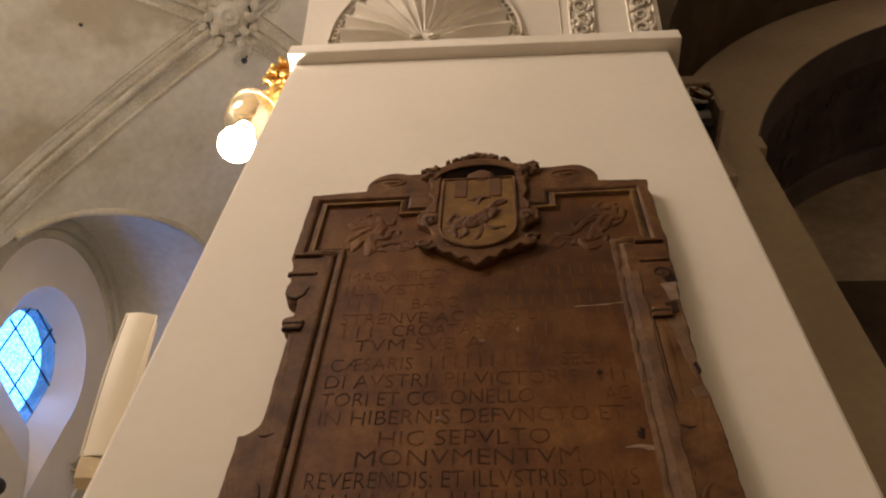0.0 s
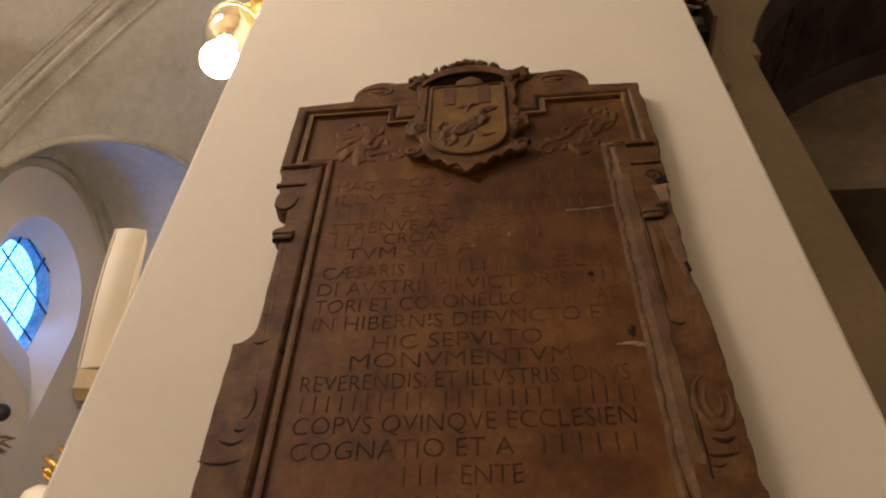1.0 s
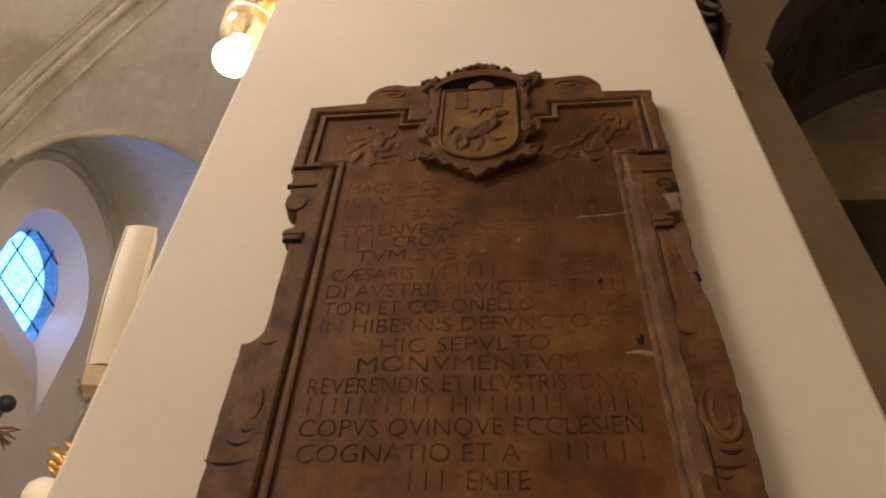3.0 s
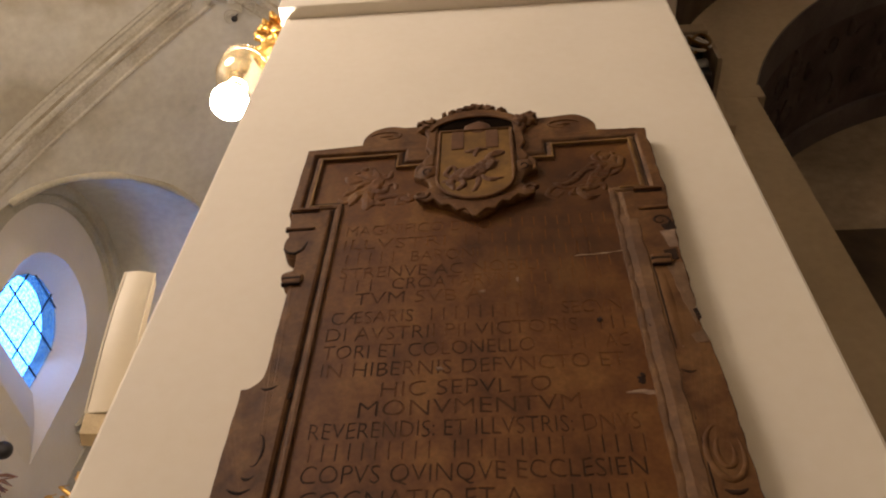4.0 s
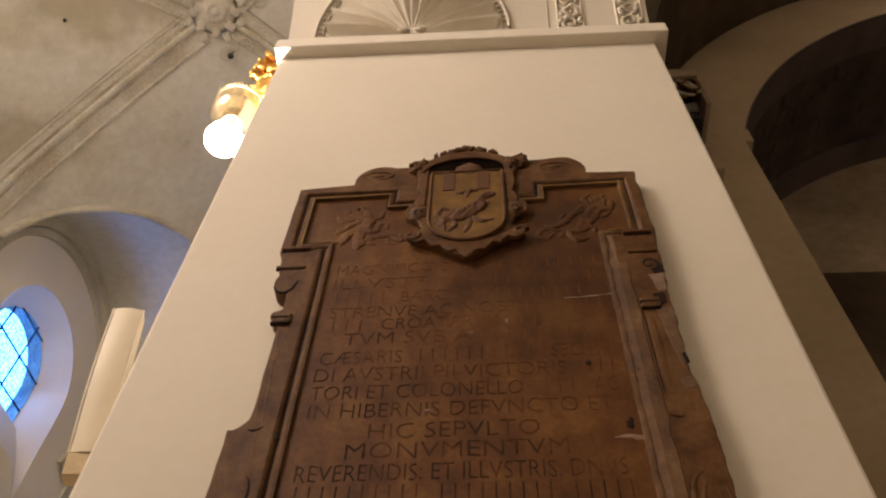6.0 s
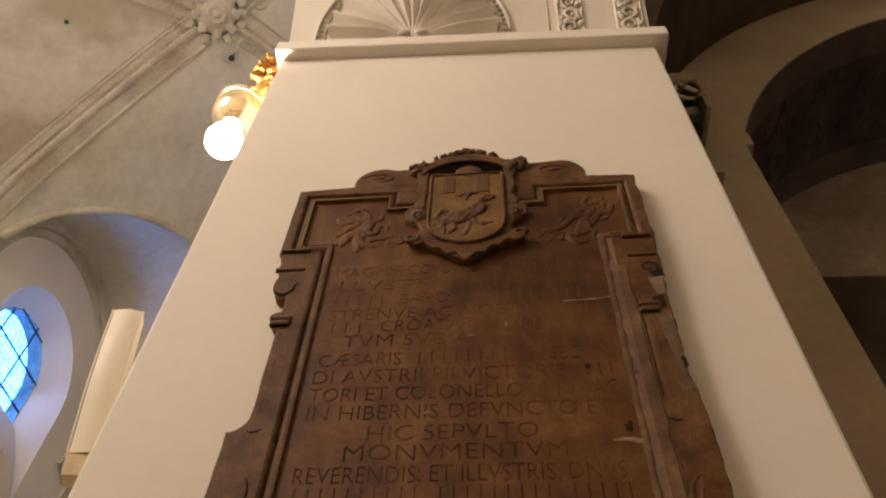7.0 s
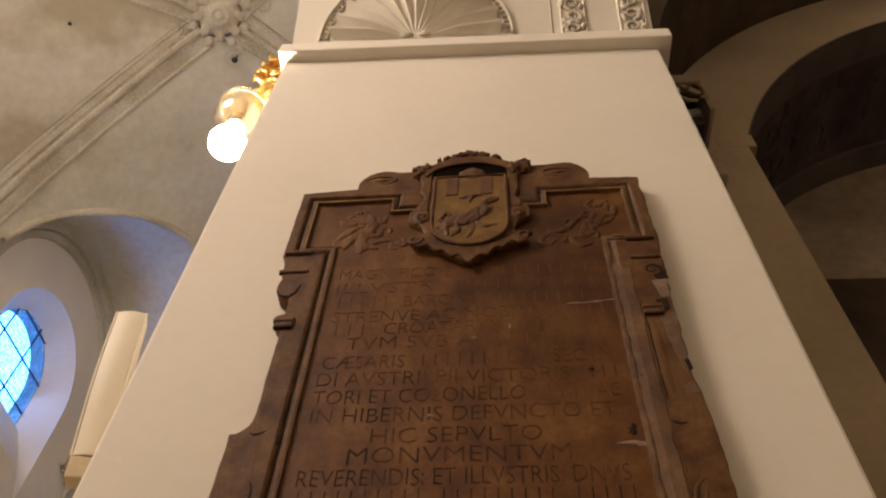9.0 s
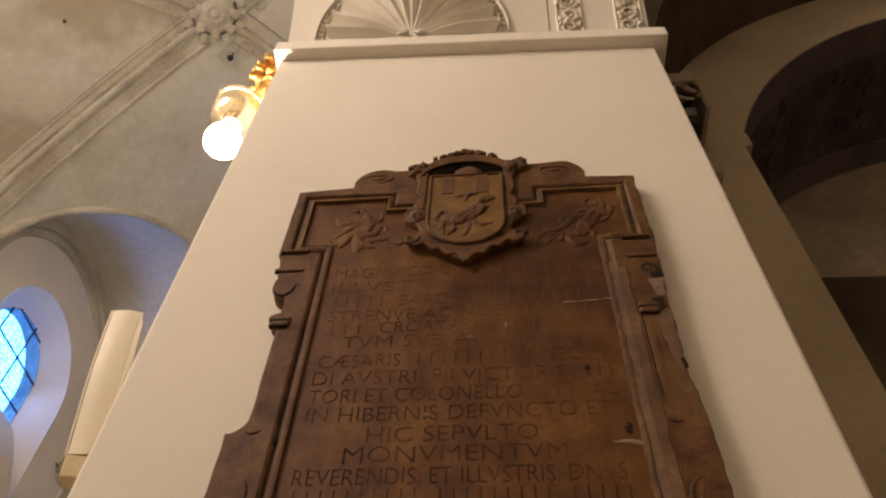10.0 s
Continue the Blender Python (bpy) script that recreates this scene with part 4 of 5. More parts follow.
def carve(name, bm, mat, parent=tablet, label="", smooth=False):
    bm.normal_update()
    me = bpy.data.meshes.new(name)
    bm.to_mesh(me)
    bm.free()
    return link_mesh(name, settle(me), mat, parent, label, smooth)


def plate(name, loops, depth, bevel, front, mat, parent=tablet, label="", d=None):
    return link_mesh(name, settle(filled(loops, depth, bevel, front), front if d is None else d), mat, parent, label)


def arc_pts(cx, cz, rx, rz, a0, a1, n):
    return [(cx + rx * math.cos(radians(a0 + (a1 - a0) * i / n)), cz + rz * math.sin(radians(a0 + (a1 - a0) * i / n))) for i in range(n + 1)]


def half_outline():
    """One side of the slab, from the crest down, outward positive."""
    return (arc_pts(0.31, 4.185, 0.10, 0.105, 120, 12, 8) + [(0.408, 4.172), (0.603, 4.158), (0.606, 3.775), (0.593, 3.765), (0.590, 3.69)]
            + arc_pts(0.555, 3.615, 0.036, 0.055, 40, -100, 8) + [(0.541, 3.55), (0.541, 3.485)]
            + arc_pts(0.553, 3.458, 0.018, 0.024, 80, -80, 6) + [(0.541, 3.42), (0.540, 3.12)]
            + arc_pts(0.592, 3.085, 0.052, 0.058, 185, 270, 6) + [(0.592, 2.69), (0.586, 2.67), (0.588, 2.585), (0.600, 2.572), (0.602, 2.0)])


def worn(loop, amount, seed, step=0.02):
    """Chip an outline: finer points, each nudged by noise."""
    out = []
    for (x, z), (x1, z1) in zip(loop, loop[1:]):
        n = max(int(math.hypot(x1 - x, z1 - z) / step), 1)
        for k in range(n):
            px, pz = x + (x1 - x) * k / n, z + (z1 - z) * k / n
            d = noise.noise_vector(Vector((px * 23, pz * 23, seed))) * amount
            big = max(noise.noise(Vector((px * 5, pz * 5, seed + 7))) - 0.25, 0) * amount * 5
            out.append((px + d.x - math.copysign(big, px), pz + d.y))
    return out


half = half_outline()
left_side = worn([(-x, z) for x, z in half], 0.0022, 1.0)
right_raw = [(x + 0.03, z) for x, z in half if z > 4.165] + [(0.606, 4.160), (0.612, 3.80), (0.604, 3.62), (0.597, 3.50), (0.593, 3.30), (0.586, 3.17), (0.600, 3.12), (0.603, 3.045), (0.604, 2.70), (0.600, 2.585), (0.606, 2.572), (0.608, 2.0)]
right_side = worn(right_raw, 0.007, 5.0)
outline = left_side[::-1] + right_side
field_half = [(0.14, 4.046), (0.239, 4.046), (0.239, 4.124), (0.572, 4.124), (0.572, 3.778), (0.468, 3.778), (0.468, 2.535), (0.565, 2.535), (0.565, 2.05)]
field = [(-x, z) for x, z in field_half[::-1]] + field_half
plate("backing", [outline], 0.036, 0.004, 0.036, STONE_FRAME, d=0.056)
plate("frame", [outline, field[::-1]], 0.020, 0.004, 0.056, STONE_FRAME)

# inscription, cut into the sunk field
ROWS = [
    (3.657, -0.40, 0.42, ["MAGNIFICO DNO", 9]), (3.588, -0.40, 0.40, ["ILLVSTRI", 11]), (3.520, -0.395, 0.36, [5, "BARONI", 9]),
    (3.455, -0.395, 0.41, ["STRENVE AC NOBILI", 5]), (3.400, -0.39, 0.38, [3, "CROATARVM", 6]), (3.342, -0.34, 0.36, ["TVM SVB A", 7]),
    (3.268, -0.395, 0.40, ["CÆSARIS", 10, "SECVN"]), (3.204, -0.40, 0.41, ["DI AVSTRII PII VICTORIS", 3]), (3.140, -0.40, 0.40, ["TORI ET COLONELLO", 3, "AC"]),
    (3.076, -0.395, 0.40, ["IN HIBERNIS DEFVNCTO ET"]), (3.008, -0.235, 0.20, ["HIC SEPVLTO"]), (2.948, -0.285, 0.27, ["MONVMENTVM"]),
    (2.885, -0.395, 0.405, ["REVERENDIS: ET ILLVSTRIS: DNVS"]), (2.824, -0.395, 0.40, [10, 9, 5]), (2.764, -0.395, 0.40, ["COPVS QVINQVE ECCLESIEN"]),
    (2.697, -0.39, 0.39, ["COGNATIO ET A", 6]), (2.628, -0.145, 0.125, [3, "ENTE"]), (2.556, -0.20, 0.05, [6]), (2.485, -0.38, 0.38, ["ANNO D", 12]),
]


def letter_loops(text):
    """The outlines of a line of capitals as loops of points, and its width and height."""
    cu = bpy.data.curves.new("line", "FONT")
    cu.body, cu.fill_mode, cu.resolution_u = text, "NONE", 3
    ob = new("line", cu)
    dg = bpy.context.evaluated_depsgraph_get()
    dg.update()
    me = bpy.data.meshes.new_from_object(ob.evaluated_get(dg))
    bpy.data.objects.remove(ob)
    bpy.data.curves.remove(cu)
    near = {}
    for e in me.edges:
        a, b = e.vertices
        near.setdefault(a, []).append(b)
        near.setdefault(b, []).append(a)
    pts = [(v.co.x, v.co.y) for v in me.vertices]
    bpy.data.meshes.remove(me)
    seen, loops = set(), []
    for s in near:
        if s in seen:
            continue
        chain, cur, prev = [s], s, None
        seen.add(s)
        while True:
            nxt = [k for k in near[cur] if k != prev and k not in seen]
            if not nxt:
                break
            prev, cur = cur, nxt[0]
            seen.add(cur)
            chain.append(cur)
        loops.append([pts[k] for k in chain])
    xs = [p[0] for l in loops for p in l]
    return loops, min(xs), max(xs)


def slim(loops, by):
    """Pull the outlines of letters inward, so that the strokes stay thin."""
    def area(l):
        return sum(p[0] * q[1] - q[0] * p[1] for p, q in zip(l, l[1:] + l[:1]))
    side = 1 if sum(area(l) for l in loops) > 0 else -1
    out = []
    for l in loops:
        l = [p for p, q in zip(l, l[1:] + l[:1]) if math.hypot(p[0] - q[0], p[1] - q[1]) > 1e-4]
        row = []
        for p0, p, p1 in zip(l[-1:] + l[:-1], l, l[1:] + l[:1]):
            a, b = Vector(p) - Vector(p0), Vector(p1) - Vector(p)
            a.normalize(), b.normalize()
            na, nb = Vector((-a.y, a.x)), Vector((-b.y, b.x))
            m = na + nb
            m = m.normalized() if m.length > 1e-3 else na
            m *= by * side / max(m.dot(na), 0.5)
            row.append((p[0] + m.x, p[1] + m.y))
        out.append(row)
    return out


CAP = 0.049


def row_cuts(v, u0, u1, pieces):
    """Outlines of one engraved row: letters, and plain upright bars for what cannot be told or is a name."""
    cuts = []
    total = sum(len(p) if isinstance(p, str) else p for p in pieces) + 0.9 * (len(pieces) - 1)
    per, u = (u1 - u0) / total, u0
    for p in pieces:
        if isinstance(p, str):
            loops, x0, x1 = letter_loops(p)
            loops = slim(loops, 0.009)
            w = len(p) * per * 0.97
            for l in loops:
                cuts.append([(u + (x - x0) / (x1 - x0) * w, v - CAP / 2 + y / 0.70 * CAP + 0.002 * math.sin(31 * v + 9 * x)) for x, y in l])
            u += (len(p) + 0.9) * per
        else:
            for k in range(p):
                a, h = u + (k + 0.3) * per, CAP / 2
                cuts.append([(a, v - h), (a + 0.0042, v - h), (a + 0.0042, v + h), (a, v + h)])
            u += (p + 0.9) * per
    return cuts


def engrave(bm, loops, front, depth):
    """Add a flat face with cut-outs, and the walls of the cuts."""
    pts, segs = [], []
    for l in loops:
        n = len(pts)
        pts += [Vector(p) for p in l]
        segs += [(n + i, n + (i + 1) % len(l)) for i in range(len(l))]
    co, _, faces, *_ = geometry.delaunay_2d_cdt(pts, segs, [], 0, 1e-6)
    mid = np.array([[sum(co[i][k] for i in f) / 3 for k in (0, 1)] for f in faces])
    odd = np.zeros(len(faces), int)
    for l in loops:
        a = np.array(l)
        b = np.roll(a, -1, 0)
        for (x0, z0), (x1, z1) in zip(a, b):
            if z0 != z1:
                hit = ((z0 > mid[:, 1]) != (z1 > mid[:, 1])) & (mid[:, 0] < (x1 - x0) * (mid[:, 1] - z0) / (z1 - z0) + x0)
                odd += hit
    vs = [bm.verts.new((p.x, -front, p.y)) for p in co]
    for f, o in zip(faces, odd):
        if o % 2:
            bm.faces.new([vs[i] for i in f])
    for l in loops[1:]:
        near = [bm.verts.new((x, -front, z)) for x, z in l]
        far = [bm.verts.new((x, -front + depth, z)) for x, z in l]
        for i in range(len(l)):
            j = (i + 1) % len(l)
            bm.faces.new((near[i], near[j], far[j], far[i]))


bm = bmesh.new()
edges = [3.70] + [(a[0] + b[0]) / 2 for a, b in zip(ROWS, ROWS[1:])] + [2.455]
strips = [[[(-0.464, z0), (0.464, z0), (0.464, z1), (-0.464, z1)]] + row_cuts(*r) for r, z1, z0 in zip(ROWS, edges, edges[1:])]
strips.append([[(-0.464, 3.70), *[p for p in field if p[1] > 3.0], (0.464, 3.70)]])
strips.append([[(-0.561, 2.06), (0.561, 2.06), (0.561, 2.455), (-0.561, 2.455)]])
strips += [[[(s * 0.464, 2.455), (s * 0.561, 2.455), (s * 0.561, 2.53), (s * 0.464, 2.53)]] for s in (-1, 1)]
for loops in strips:
    engrave(bm, loops, 0.0422, 0.0022)
me = bpy.data.meshes.new("inscription")
bm.to_mesh(me)
bm.free()
link_mesh("inscription", settle(me, 0.0422, 0.0), STONE, tablet, "brown marble field with engraved Latin capitals")
plate("engraving_ground", [[(-0.43, 2.42), (0.43, 2.42), (0.43, 3.71), (-0.43, 3.71)]], 0.0008, 0, 0.0409, GROOVE)

# stepped moulding round the field
for s in (-1, 1):
    path = [(s * x, z) for x, z in field_half]
    flip = -s
    bm = bmesh.new()
    if s > 0:
        fine_path = [Vector(p).lerp(Vector(q), i / max(1, round((Vector(q) - Vector(p)).length / 0.014))) for p, q in zip(path, path[1:]) for i in range(max(1, round((Vector(q) - Vector(p)).length / 0.014)))] + [Vector(path[-1])]
    sweep(bm, fine_path if s > 0 else path, [(flip * a, o) for a, o in ((-0.004, 0.0562), (0.003, 0.053), (0.008, 0.0455), (0.014, 0.046), (0.019, 0.051), (0.026, 0.0525), (0.034, 0.0515), (0.0355, 0.0424), (0.039, 0.0420))])
    if s > 0:
        # the right-hand moulding is battered along its length
        for v in bm.verts:
            if v.co.y < -0.0435 and v.co.z < 3.75:
                hit = noise.noise(Vector((v.co.x * 30, 3.1, v.co.z * 22))) + 0.6 * noise.noise(Vector((v.co.x * 70, 8.0, v.co.z * 60)))
                v.co.y = min(v.co.y + 0.0042 * max(hit, -0.4), -0.0425)
                v.co.x += 0.0025 * noise.noise(Vector((1.0, v.co.x * 40, v.co.z * 35)))
    carve("moulding", bm, STONE_FRAME if s < 0 else SCAR_FRAME, label="" if s < 0 else "battered pale moulding")
    # dark strips along the grooves paint the shade that lies in them
    for a, b, o in ((0.0065, 0.0145, 0.0468), (0.0352, 0.0388, 0.0432)):
        bm = bmesh.new()
        sweep(bm, path if s < 0 else path[:5], [(flip * a, o - 0.001), (flip * a, o), (flip * b, o), (flip * b, o - 0.001)])
        carve("groove_shade", bm, CUT, label="dark strip for the shade in the groove")
    bm = bmesh.new()
    sweep(bm, path[:6], [(flip * a, o) for a, o in ((0.027, 0.052), (0.0275, 0.0555), (0.034, 0.0555), (0.0345, 0.052))])
    carve("gilt_fillet", bm, GILT_WORN, tablet, "worn gilded fillet")

# consoles, shafts and scrolls down both sides
for s in (-1, 1):
    for z, thick, proud in ((3.780, 0.018, 0.010), (3.682, 0.009, 0.006)):
        x0, x1 = sorted((s * 0.507, s * 0.600))
        bm = bmesh.new()
        box(bm, (x0, -0.056 - proud, z + 0.5 * thick), (x1, -0.05, z + 0.5 * thick + 0.013), 0.003)
        carve("console_ledge", bm, STONE_FRAME)
        # dark box painting the shadow below the ledge
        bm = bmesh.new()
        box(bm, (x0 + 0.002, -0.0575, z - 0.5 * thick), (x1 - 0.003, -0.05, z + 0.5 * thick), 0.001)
        carve("ledge_shade", bm, CUT, label="dark strip for the shade below the ledge")
    # cuts are dark ridges laid on the face, their shade in the colour
    bm = bmesh.new()
    if s < 0:
        bow = [(-0.588, 3.592), (-0.570, 3.570), (-0.548, 3.566), (-0.530, 3.584), (-0.519, 3.622)]
        tube(bm, [(x, -0.0562, z) for x, z in bow], lambda k: 0.002 + 0.0045 * math.sin(math.pi * k), 8, 0.5)
    else:
        tube(bm, spiral(0.563, 3.625, 0.032, 0.006, 1.3, -math.pi / 2, -0.0562, 30), lambda k: 0.005 - 0.003 * k, 8, 0.5)
    carve("console_cut", bm, CUT, label="curved chisel cut on the console", smooth=True)
    bm = bmesh.new()
    x0, x1 = sorted((s * 0.506, s * 0.566))
    box(bm, (x0, -0.064, 3.428), (x1, -0.05, 3.470), 0.007)
    carve("capital_ring", bm, STONE_FRAME)
    # dark strips on the ring paint the shade of its cuts
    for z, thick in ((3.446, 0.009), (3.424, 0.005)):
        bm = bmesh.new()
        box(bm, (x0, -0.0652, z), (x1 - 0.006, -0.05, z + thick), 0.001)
        carve("ring_cut", bm, CUT, label="dark strip for the shaded cut round the capital ring")
    bm = bmesh.new()
    tube(bm, [(s * 0.522, -0.052, 3.435 - 0.36 * i / 10) for i in range(11)], lambda k: 0.019 * max(math.sin(math.pi * k), 0.02) ** 0.3, 14, 0.22 if s < 0 else 0.32)
    carve("shaft", bm, STONE_FRAME, smooth=True)
    bm = bmesh.new()
    tube(bm, [(s * (0.500 + 0.042 * k), -0.0558, 3.036 - 0.012 * math.sin(math.pi * k * 0.8)) for k in [i / 10 for i in range(11)]], lambda k: 0.001 + 0.0035 * math.sin(math.pi * k), 8, 0.5)
    carve("chisel_cut", bm, CUT, smooth=True)
    if s < 0:
        bm = bmesh.new()
        tube(bm, [(s * (0.513 + 0.017 * math.cos(a)), -0.0556, 2.838 + 0.045 * math.sin(a)) for a in [radians(75 + 215 * i / 30) for i in range(31)]], lambda k: 0.001 + 0.0025 * math.sin(math.pi * k), 8, 0.5)
        carve("volute", bm, CUT, smooth=True)
    else:
        for rx, rz, r in ((0.040, 0.072, 0.009), (0.019, 0.040, 0.007)):
            bm = bmesh.new()
            tube(bm, [(0.552 + rx * math.cos(a), -0.0550, 2.795 + rz * math.sin(a)) for a in [radians(70 + 340 * i / 40) for i in range(41)]], lambda k: 0.001 + r * math.sin(math.pi * k), 8, 0.55)
            carve("volute", bm, STONE_FRAME, smooth=True)
    for x0, w, z, r in ((0.490, 0.105, 2.684, 0.007), (0.500, 0.058, 2.735, 0.0075), (0.500, 0.036, 2.770, 0.0065)) if s < 0 else ((0.485, 0.105, 2.665, 0.006), (0.520, 0.06, 2.702, 0.009), (0.50, 0.05, 2.64, 0.005)):
        bm = bmesh.new()
        tube(bm, [(s * (x0 + w * k), -0.055, z - 0.012 * math.sin(math.pi * k)) for k in [i / 12 for i in range(13)]], lambda k: 0.001 + (0.6 if s < 0 else 0.7) * r * math.sin(math.pi * k), 8, 0.5)
        carve("chisel_cut", bm, CUT, smooth=True)
    # swelling with a carved eye at the head of the slab
    bm = bmesh.new()
    tube(bm, [(s * (0.325 + 0.055 * math.cos(a)), -0.057, 4.228 + 0.026 * math.sin(a)) for a in [2 * math.pi * i / 28 for i in range(22)]], lambda k: 0.0015 + 0.0045 * math.sin(math.pi * k), 8, 0.6)
    carve("head_volute", bm, STONE_FRAME, smooth=True)
    bm = bmesh.new()
    blob(bm, (s * 0.325, -0.056, 4.228), (0.026, 0.006, 0.009), 3, 0.25)
    carve("head_eye", bm, STONE_FRAME, smooth=True)

# the battered band, its painted shadow line and broken edge down the worn side
bm = bmesh.new()
nb = 70
rows = []
for i in range(nb + 1):
    z = 3.74 - 1.17 * i / nb
    edge = 0.501 + 0.009 * noise.noise(Vector((3.0, z * 16, 1.0)))
    rise = min(1.0, (i + 1) / 9, (nb - i + 1) / 6)
    rows.append([bm.verts.new((x, -0.044 - (y - 0.044) * rise - 0.0020 * noise.noise(Vector((x * 60, z * 26, 5.0))), z)) for x, y in ((0.438, 0.0440), (0.450, 0.0510), (0.468, 0.0570), (0.486, 0.0582), (edge - 0.004, 0.0585), (edge, 0.056), (edge + 0.001, 0.050))])
for q, r in zip(rows, rows[1:]):
    for k in range(6):
        bm.faces.new((q[k], q[k + 1], r[k + 1], r[k]))
carve("battered_band", bm, SCAR_FRAME, label="pale battered band of marble")
bm = bmesh.new()
tube(bm, [(0.5065 + 0.003 * noise.noise(Vector((9.0, i * 0.5, 0))), -0.0555, 3.42 - 0.82 * i / 40) for i in range(41)], lambda k: 0.0022 + 0.0012 * math.sin(9 * k), 8, 0.4)
carve("band_shadow_line", bm, CUT, label="dark line for the shadow beside the battered band", smooth=True)
for loop in ([(0.556, 3.572), (0.598, 3.585), (0.594, 3.500), (0.566, 3.492)], [(0.546, 3.418), (0.592, 3.430), (0.590, 3.260), (0.578, 3.180), (0.560, 3.270)], [(0.555, 3.145), (0.586, 3.165), (0.596, 3.125), (0.562, 3.115)]):
    plate("broken_edge", [worn(loop + loop[:1], 0.006, loop[0][1] * 9, 0.008)], 0.004, 0.001, 0.0572, SCAR if loop[0][1] > 3.5 else SCAR_DULL, label="pale broken edge of the slab")

# flat dark patches paint the shadows in hollows of the edge
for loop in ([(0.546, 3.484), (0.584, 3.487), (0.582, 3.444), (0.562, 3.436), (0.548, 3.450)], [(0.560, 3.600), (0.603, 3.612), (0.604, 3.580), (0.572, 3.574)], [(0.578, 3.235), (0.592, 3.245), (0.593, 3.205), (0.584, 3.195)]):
    plate("edge_hollow_shadow", [worn(loop + loop[:1], 0.004, loop[0][1] * 5, 0.008)], 0.003, 0.0008, 0.0580, CUT, label="dark patch for the shadow in a hollow of the edge")

# low carving, raised out of a flat ground by strokes of a chisel-worked form
def low_relief(name, cx, cz, half_w, half_h, strokes, base, high, mat, seed, step=0.0022):
    """A patch of carved surface. strokes: lists of (x, z, radius) beads; the form is their soft union, roughened."""
    nu, nv = int(2 * half_w / step), int(2 * half_h / step)
    X, Z = np.meshgrid(np.linspace(-half_w, half_w, nu + 1), np.linspace(-half_h, half_h, nv + 1), indexing="ij")
    wx, wz = X.copy(), Z.copy()
    rnd = np.random.RandomState(seed)
    for f, a in ((32, 0.006), (75, 0.0028), (160, 0.0012)):
        p = rnd.uniform(0, 6.28, 4)
        wx += a * np.sin(f * Z + p[0]) * np.cos(0.7 * f * X + p[1])
        wz += a * np.sin(f * X + p[2]) * np.cos(0.8 * f * Z + p[3])
    H = np.zeros_like(X)
    for n, stroke in enumerate(strokes):
        h = np.zeros_like(X)
        for x, z, r in stroke:
            d2 = ((wx - x) ** 2 + (wz - z) ** 2) / (r * r)
            h = np.maximum(h, r * np.sqrt(np.clip(1 - d2, 0, 1)))
        lift = 0.55 + 0.25 * ((n * 7) % 3)
        H = np.maximum(H, h * lift)
    tool = np.zeros_like(X)
    for f, a in ((70, 0.5), (140, 0.35), (260, 0.2)):
        p = rnd.uniform(0, 6.28, 4)
        tool += a * np.sin(f * X + 0.6 * f * Z + p[0] + 2 * np.sin(0.4 * f * Z + p[1])) * np.sin(0.9 * f * Z - 0.3 * f * X + p[2])
    H = high * np.tanh(H / 0.016) * (0.80 + 0.42 * tool)
    H = np.where(H > 0, np.maximum(H, 0.0), 0.0)
    bm = sheet(nu, nv, lambda u, v: Vector((cx + X[round(u * nu), round(v * nv)], -base - H[round(u * nu), round(v * nv)] + (0.0012 if H[round(u * nu), round(v * nv)] == 0 else 0), cz + Z[round(u * nu), round(v * nv)])))
    low = [f for f in bm.faces if all(v.co.y > -base + 0.0006 for v in f.verts)]
    bmesh.ops.delete(bm, geom=low, context="FACES")
    return carve(name, bm, mat, smooth=True)


def chain(points, wide, n=10):
    """Beads along a bent line through points, thinning towards its ends."""
    out, m = [], len(points) - 1
    for i in range(m * n + 1):
        k = min(i // n, m - 1)
        w = i / n - k
        p0, p1, p2, p3 = [Vector(points[max(0, min(m, k + d))]) for d in (-1, 0, 1, 2)]
        p = 0.5 * (2 * p1 + (p2 - p0) * w + (2 * p0 - 5 * p1 + 4 * p2 - p3) * w * w + (3 * p1 - p0 - 3 * p2 + p3) * w ** 3)
        out.append((p.x, p.y, wide * (0.45 + 0.55 * math.sin(math.pi * i / (m * n))) + 0.001))
    return out


beast = [chain([(0.09, 0.071), (0.029, -0.036), (-0.016, -0.097)], 0.026), chain([(0.01, 0.043), (-0.025, -0.015), (-0.086, -0.069), (-0.123, -0.057)], 0.013), chain([(0.02, -0.03), (0.045, 0.03), (0.01, 0.045)], 0.014),
         chain([(-0.02, -0.08), (-0.089, -0.090), (-0.124, -0.079), (-0.145, -0.119), (-0.12, -0.142), (-0.095, -0.12)], 0.011), chain([(-0.016, -0.097), (-0.044, -0.104), (-0.021, -0.144), (0.008, -0.137)], 0.011),
         chain([(0.06, 0.02), (0.099, 0.025), (0.115, 0.06), (0.09, 0.075)], 0.012), chain([(0.05, -0.02), (0.085, -0.015), (0.105, 0.015)], 0.010)]
beast += [chain([(0.05, 0.0), (0.02, 0.015), (-0.005, 0.0)], 0.009), chain([(0.0, -0.07), (0.035, -0.085), (0.03, -0.11)], 0.009), chain([(-0.05, -0.04), (-0.07, -0.02), (-0.05, 0.0)], 0.008), chain([(0.03, 0.05), (0.02, 0.09), (0.045, 0.11)], 0.010), chain([(-0.06, -0.095), (-0.07, -0.125), (-0.05, -0.13)], 0.007)]
beast += [[(x, z, r)] for x, z, r in ((0.075, 0.027, 0.016), (0.061, -0.005, 0.013), (0.063, 0.08, 0.013), (0.085, 0.095, 0.010), (0.045, 0.075, 0.009))]
low_relief("leaf_relief", 0.385, 3.920, 0.165, 0.165, beast, 0.0422, 0.0115, STONE, 6)
